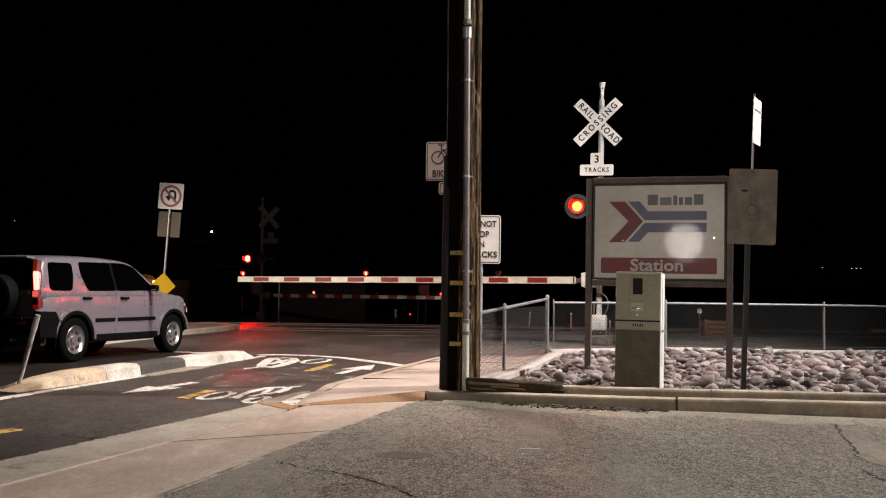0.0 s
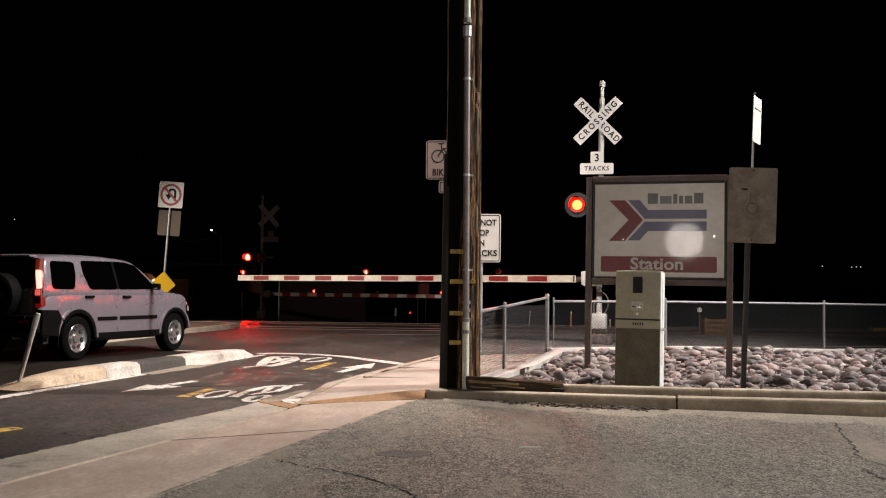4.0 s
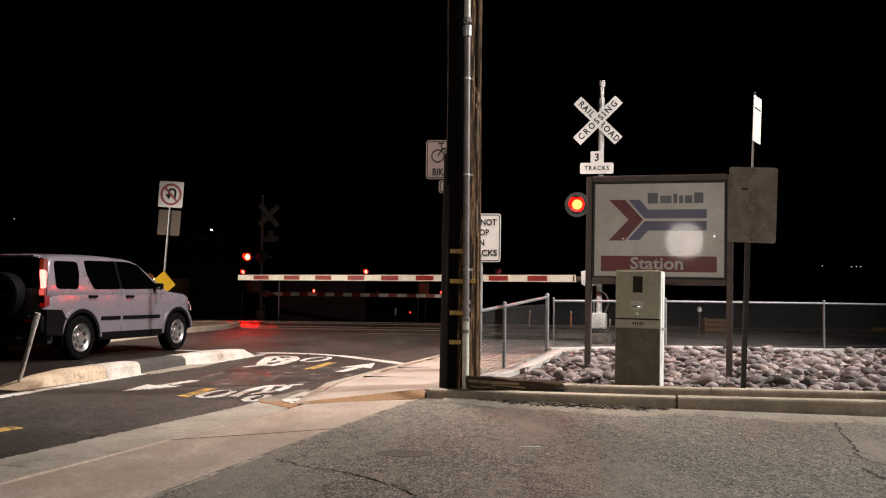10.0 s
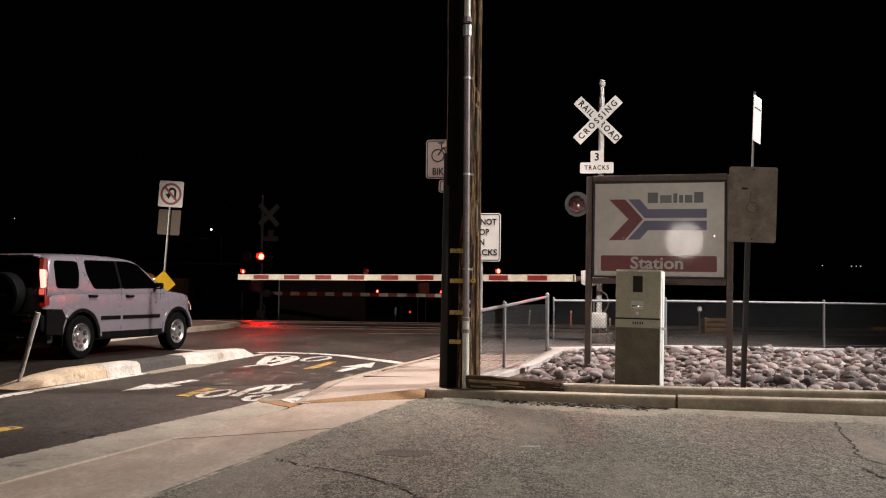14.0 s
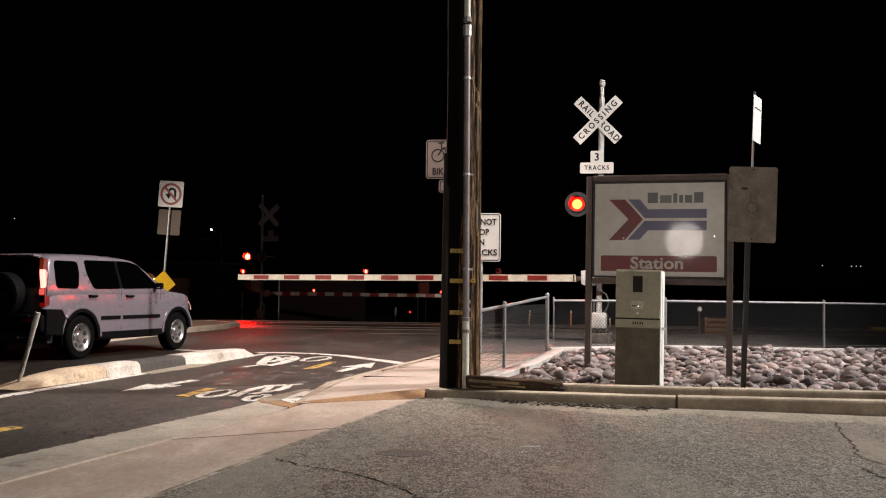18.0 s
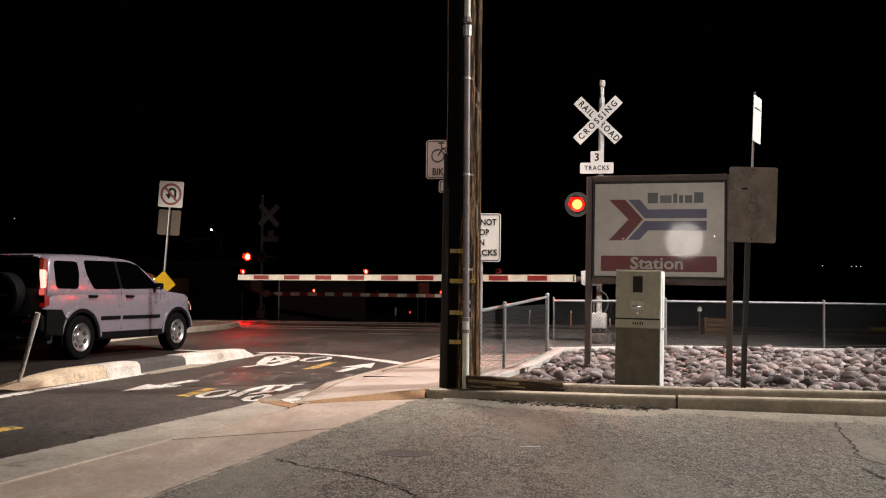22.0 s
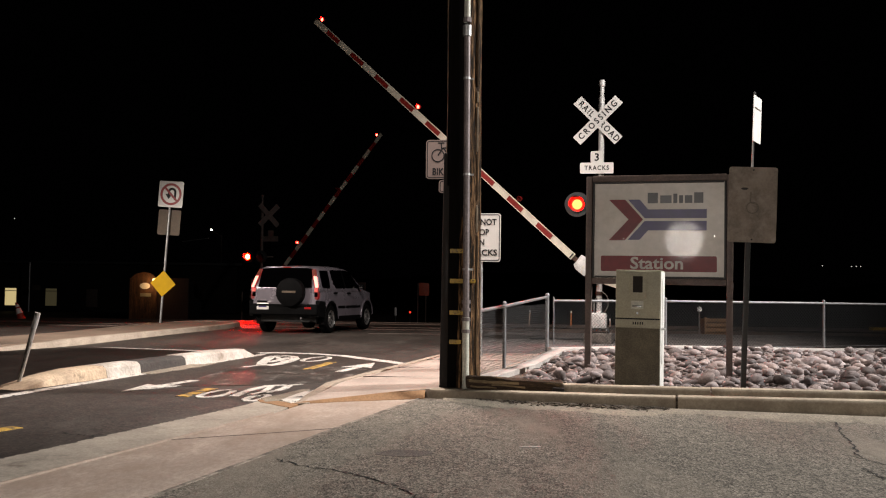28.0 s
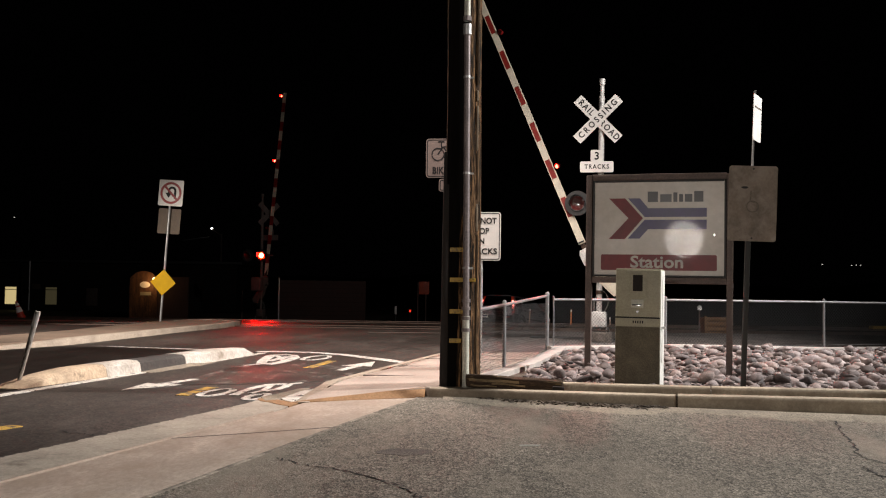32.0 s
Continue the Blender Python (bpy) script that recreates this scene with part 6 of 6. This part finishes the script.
cr = thing("orange_crate", "faded orange slatted crate on the ground", "crate", pose(7.05, 24.6, -0.03, 0, 0, 6))
part("crate_body", box(0.06, 0.25, 0.27, 0.60, 0.45, 0.5, 0.02), CRATE, cr)
for i in range(4):
    part("slat", box(0.06, 0.0, 0.09 + 0.13 * i, 0.64, 0.03, 0.09, 0.008), CRATE, cr)
for x in (-0.26, 0.38):
    part("corner_post", box(x, 0.0, 0.28, 0.05, 0.05, 0.56, 0.008), CRATE, cr)
ml = thing("marker_post", "dark marker post with a small white top", "marker post", pose(6.62, 24.5, -0.03))
part("post", rod((0, 0, 0), (0, 0, 0.72), 0.022, sides=10), BROWN_PAINT, ml)
part("cap", lathe([(0.001, 0.70), (0.06, 0.71), (0.06, 0.80), (0.001, 0.84)], 14), SIGN_WHITE, ml, "white cap")
part("lens", box(0.02, -0.05, 0.74, 0.05, 0.03, 0.06, 0.01), FAR_GLOW, ml)
yb = thing("yellow_box", "small yellow box near the tracks", "box", pose(13.3, 29.0, -0.06))
part("box_body", box(0, 0, 0.15, 0.5, 0.3, 0.2, 0.02), REFLECT_YELLOW, yb)
for x in (-0.18, 0.18):
    part("foot", box(x, 0, 0.03, 0.06, 0.25, 0.06), BLACK_METAL, yb)
for x, z in ((159.9, 14.3), (172.2, 14.1), (174.2, 14.2), (176.0, 14.2)):
    fl = thing("distant_light", "tiny white light on the far hills", "light", pose(x, 400, z), "distant lights")
    part("bulb", lathe([(0.001, -0.25), (0.35, 0.0), (0.001, 0.25)], 8), FAR_GLOW, fl)
    part("mast", rod((0, 0.3, -z - 0.5), (0, 0.3, 0.1), 0.08, sides=6), BLACK_METAL, fl)
fl = thing("distant_light", "tiny faint light far away", "light", pose(-181, 400, 30.0), "distant lights")
part("bulb", lathe([(0.001, -0.25), (0.3, 0.0), (0.001, 0.25)], 8), FAR_GLOW, fl)
part("mast", rod((0, 0.3, -30.5), (0, 0.3, 0.1), 0.08, sides=6), BLACK_METAL, fl)
bm = bmesh.new()
row = []
for i in range(41):
    x = -1500 + i * 75
    h = 20 + 22 * noise.noise((x * 0.004, 3.0, 0)) + 10 * noise.noise((x * 0.02, 7.0, 0))
    row.append([bm.verts.new((x, 1000, -1)), bm.verts.new((x, 1000, max(h, 3))), bm.verts.new((x, 1100, -1))])
for a, b in zip(row, row[1:]):
    bm.faces.new((a[0], b[0], b[1], a[1]))
    bm.faces.new((a[1], b[1], b[2], a[2]))
tagged(solid("backdrop_hills", bm, DIRT, "unlit desert hills along the horizon", "hills"), kind="structure")

# ---------------------------------------------------------------- leaf litter, river rocks
cable = thing("ground_cable", "black cable lying on the ground behind the fence", "cable")
bm = bmesh.new()
pts = [(1.9 + 0.28 * i, 20.6 - 0.03 * i * i * 0.3 + 0.12 * math.sin(i * 0.8), 0.10 + fall(20.6) * 0.2) for i in range(10)]
for p, q in zip(pts, pts[1:]):
    rod(p, q, 0.022, sides=7, bm=bm)
part("cable_run", bm, BLACK_METAL, cable)
scrap = thing("paper_scrap", "small white scrap on the asphalt", "litter", pose(0.62, 6.63, 0.017, 0, 0, 6))
part("scrap_sheet", box(0, 0, 0.004, 0.15, 0.018, 0.006, 0.002), SIGN_WHITE, scrap)
rng = random.Random(5)
verts, faces = [], []
for i in range(1900):
    k = rng.random() ** 0.8
    x = 0.35 + 1.75 * k
    y = 9.62 - 0.33 * (x + 0.11) - 0.03 - abs(rng.gauss(0, 0.08)) * (1.2 if 0.6 < x < 1.9 else 0.5)
    z = 0.017 + rng.random() * 0.012
    a, s = rng.uniform(0, 6.28), rng.uniform(0.010, 0.034)
    n = len(verts)
    for da in (0, 1.7, 3.1, 4.6):
        verts.append((x + s * math.cos(a + da), y + s * 0.6 * math.sin(a + da), z + rng.uniform(0, 0.018)))
    faces.append((n, n + 1, n + 2, n + 3))
me = bpy.data.meshes.new("leaf_litter")
me.from_pydata(verts, [], faces)
me.materials.append(DEBRIS)
tagged(new("leaf_litter", me), "dry dark leaf litter along the kerb foot", "litter", kind="stuff")

ROCK_SHAPES = []
for k in range(20):
    bm = bmesh.new()
    bmesh.ops.create_icosphere(bm, subdivisions=2 if k < 12 else 1, radius=1.0)
    r2 = random.Random(40 + k)
    st = Vector((r2.uniform(0.85, 1.2), r2.uniform(0.7, 0.95), r2.uniform(0.38, 0.66)))
    for v in bm.verts:
        v.co *= 1.0 + 0.42 * noise.noise(v.co * 0.9 + Vector((k * 9.1, 0, 0))) + 0.08 * noise.noise(v.co * 2.3 + Vector((0, k * 5.3, 0)))
        v.co = Vector((v.co.x * st.x, v.co.y * st.y, v.co.z * st.z))
    ROCK_SHAPES.append(mesh_of(bm, "rock", ROCK, smooth=False))
    for p in ROCK_SHAPES[-1].polygons:
        p.use_smooth = True
def in_bed(x, y, s):
    """Inside the bed, clear of the border, the fence strip, the pedestal and the posts."""
    front = 9.84 - 0.247 * (x - 1.15) + (0.10 if x < 2.0 else 0.0) + s
    side = max(0.84 + (y - 11.0) * 0.30, 0.95 if y > 10.4 else 1.28 + (y - 10.0) * 0.17) + s * 0.8
    if not (y > front and x > side and y < 14.62 + 0.37 * (x - 1.72) - s * 1.2 and x < 9.3):
        return False
    return not (1.84 - s < x < 2.36 + s and 9.87 - s < y < 10.32 + s) and math.hypot(x - 3.03, y - 9.55) > 0.05 + s


laid, cells = [], {}
for count, low, high in ((170, 0.080, 0.122), (2200, 0.048, 0.080), (9000, 0.030, 0.048), (12000, 0.018, 0.030)):
    for i in range(count):
        s = rng.uniform(low, high)
        x, y = rng.uniform(0.8, 9.3), 8.0 + 9.4 * rng.random() ** 1.15
        if not in_bed(x, y, s):
            continue
        cx, cy = int(x / 0.3), int(y / 0.3)
        near = [q for a in (-1, 0, 1) for b in (-1, 0, 1) for q in cells.get((cx + a, cy + b), ())]
        if any((q[0] - x) ** 2 + (q[1] - y) ** 2 < (0.68 * (q[2] + s)) ** 2 for q in near):
            continue
        cells.setdefault((cx, cy), []).append((x, y, s))
        laid.append((y, x, s, 0.0))
for i in range(520):
    s, x, y = rng.uniform(0.04, 0.09), rng.uniform(0.8, 9.3), rng.uniform(8.0, 17.0)
    if in_bed(x, y, s + 0.05):
        laid.append((y, x, s, 0.055))
# the largest of the front rows are picked apart, the rest stay one heap
laid.sort(key=lambda q: q[0] + 0.25 * q[1] - 12.0 * min(q[2], 0.08))
bed = thing("rock_bed", "bed of grey and pinkish river rocks behind the kerb", "rocks")
fv, ff = [], []
for i, (y, x, s, lift) in enumerate(laid):
    m = Matrix.Translation((x, y, 0.095 + rise(x, y) + s * 0.33 + lift)) @ Euler((rng.uniform(-0.4, 0.4), rng.uniform(-0.4, 0.4), rng.uniform(0, 6.28))).to_matrix().to_4x4() @ Matrix.Scale(s * 1.12, 4)
    me = ROCK_SHAPES[rng.randrange(12) if s > 0.045 else rng.randrange(12, 20)]
    if i < 300:
        ob = new("rock", me)
        ob.parent, ob.matrix_basis = bed, m
    else:
        n = len(fv)
        fv += [tuple(m @ v.co) for v in me.vertices]
        ff += [tuple(n + k for k in p.vertices) for p in me.polygons]
me = bpy.data.meshes.new("rocks_behind")
me.from_pydata(fv, [], ff)
me.materials.append(ROCK_FAR)
for p in me.polygons:
    p.use_smooth = True
ob = new("rocks_behind", me)
ob.parent = bed
ob["kind"], ob["label"] = "stuff", "river rocks further back"


# ---------------------------------------------------------------- what moves
def glide(table, t):
    """Smooth reading of a table of (time, values...)."""
    if t <= table[0][0]:
        return table[0][1:]
    for a, b in zip(table, table[1:]):
        if t <= b[0]:
            i = table.index(a)
            p, q = table[max(i - 1, 0)], table[min(i + 2, len(table) - 1)]
            h = b[0] - a[0]
            k = (t - a[0]) / h
            out = []
            for j in range(1, len(a)):
                d1 = (b[j] - a[j]) / h
                d0 = (a[j] - p[j]) / (a[0] - p[0]) if a is not p else d1
                d2 = (q[j] - b[j]) / (q[0] - b[0]) if b is not q else d1
                m0, m1 = [(0.0 if u * d1 <= 0 else 2 * u * d1 / (u + d1)) for u in (d0, d2)]
                out.append((2 * k ** 3 - 3 * k * k + 1) * a[j] + (k ** 3 - 2 * k * k + k) * h * m0 + (3 * k * k - 2 * k ** 3) * b[j] + (k ** 3 - k * k) * h * m1)
            return tuple(out)
    return table[-1][1:]


# the car's rear axle: time, plan place and heading in degrees to the right of +y
CAR_PATH = [(0.0, -6.304, 14.488, 16.6), (3.0, -6.299, 14.508, 16.6), (4.6, -6.284, 14.567, 16.6), (6.3, -6.269, 14.627, 16.6), (23.9, -6.269, 14.627, 16.6), (24.5, -6.229, 14.725, 16.9), (25.0, -6.14, 15.035, 17.6),
            (25.5, -5.898, 15.636, 19.2), (26.0, -5.516, 16.527, 19.1), (26.5, -5.051, 17.596, 18.7), (27.0, -4.58, 19.074, 18.2), (27.5, -4.047, 20.741, 17.3), (28.0, -3.486, 22.924, 14.3), (28.5, -2.928, 25.098, 11.6),
            (29.0, -2.367, 27.415, 11.6), (29.5, -1.822, 29.615, 12.3), (30.0, -1.203, 32.064, 13.9), (31.0, 0.331, 36.99, 21.6), (32.0, 2.712, 41.902, 30.6)]


GATE_NEAR = [(0.0, -0.1), (22.1, -0.1), (22.5, 2.6), (23.0, 6.8), (23.5, 10.8), (24.0, 14.7), (24.5, 18.6), (25.0, 22.0), (25.5, 25.3), (26.5, 31.8), (27.5, 38.2), (28.0, 41.5), (28.5, 44.7), (29.0, 47.9), (29.5, 51.1), (30.0, 54.3), (31.0, 60.5), (32.0, 66.4)]
GATE_FAR = [(0.0, 0.0), (22.1, 0.0), (22.5, 3.0), (23.0, 8.0), (23.5, 12.5), (24.0, 17.0), (25.5, 29.4), (26.5, 38.3), (27.5, 46.9), (28.0, 51.0), (28.5, 55.1), (29.0, 59.6), (29.5, 64.0), (30.0, 68.5), (31.0, 77.0), (32.0, 84.5)]


def motions():
    times = [0.0, 1.5, 3.0, 3.8, 4.6, 5.4, 6.3, 12.0, 18.0, 23.9] + [24.0 + i / 10 for i in range(1, 81)]
    rows, rolled, last = [], [], None
    for t in times:
        x, y, h = glide(CAR_PATH, t)
        h = radians(h)
        last, gone = (x, y), (rolled[-1][1] + math.hypot(x - last[0], y - last[1])) if last else 0.0
        rolled.append((t, gone))
        fx, fy = x + 2.62 * math.sin(h), y + 2.62 * math.cos(h)
        tilt = math.atan2(fall(fy, fx) - fall(y, x), 2.62)
        rows.append((t, Matrix.Translation((x, y, fall(y, x) + 0.002)) @ Matrix.Rotation(math.pi / 2 - h, 4, "Z") @ Matrix.Rotation(-tilt, 4, "Y")))
    walk(car, rows)
    turns = [0.0, 3.0, 4.6, 6.3, 23.9] + [24.0 + i / 30 for i in range(1, 241)]
    for w in WHEELS:
        base = w.matrix_basis.copy()
        walk(w, [(t, base @ Matrix.Rotation(read(rolled, t) / 0.334, 4, "Y")) for t in turns])
    for g, table, pivot, turn in ((near_gate, GATE_NEAR, NEAR_PIVOT, NEAR_TURN), (far_gate, GATE_FAR, FAR_PIVOT, FAR_TURN)):
        # the hub lies above the beam's line, so the beam slides outwards as it rises
        rows = [(t, pose(*pivot, 0, -glide(table, t)[0], turn) @ Matrix.Translation((0.35 * math.sin(radians(glide(table, t)[0])), 0, 0))) for t in [0.0, 11.0, 22.0] + [22.0 + i / 4 for i in range(1, 41)]]
        walk(g, rows)
    for s, first, r in SHUTTERS:
        base = s.matrix_basis.copy()
        lit, dark = base @ Matrix.Rotation(radians(-84), 4, "X"), base
        now = lit if first else dark
        rows = [(0.0, now)]
        k = 0
        while True:
            t = PHASE + k * BEAT / 2 + max(0, k - 39) * 0.005
            if t > 31.95:
                break
            nxt = dark if now is lit else lit
            rows += [(t - 0.03, now), (t + 0.03, nxt)]
            now, k = nxt, k + 1
        rows.append((32.0, now))
        walk(s, rows)


motions()
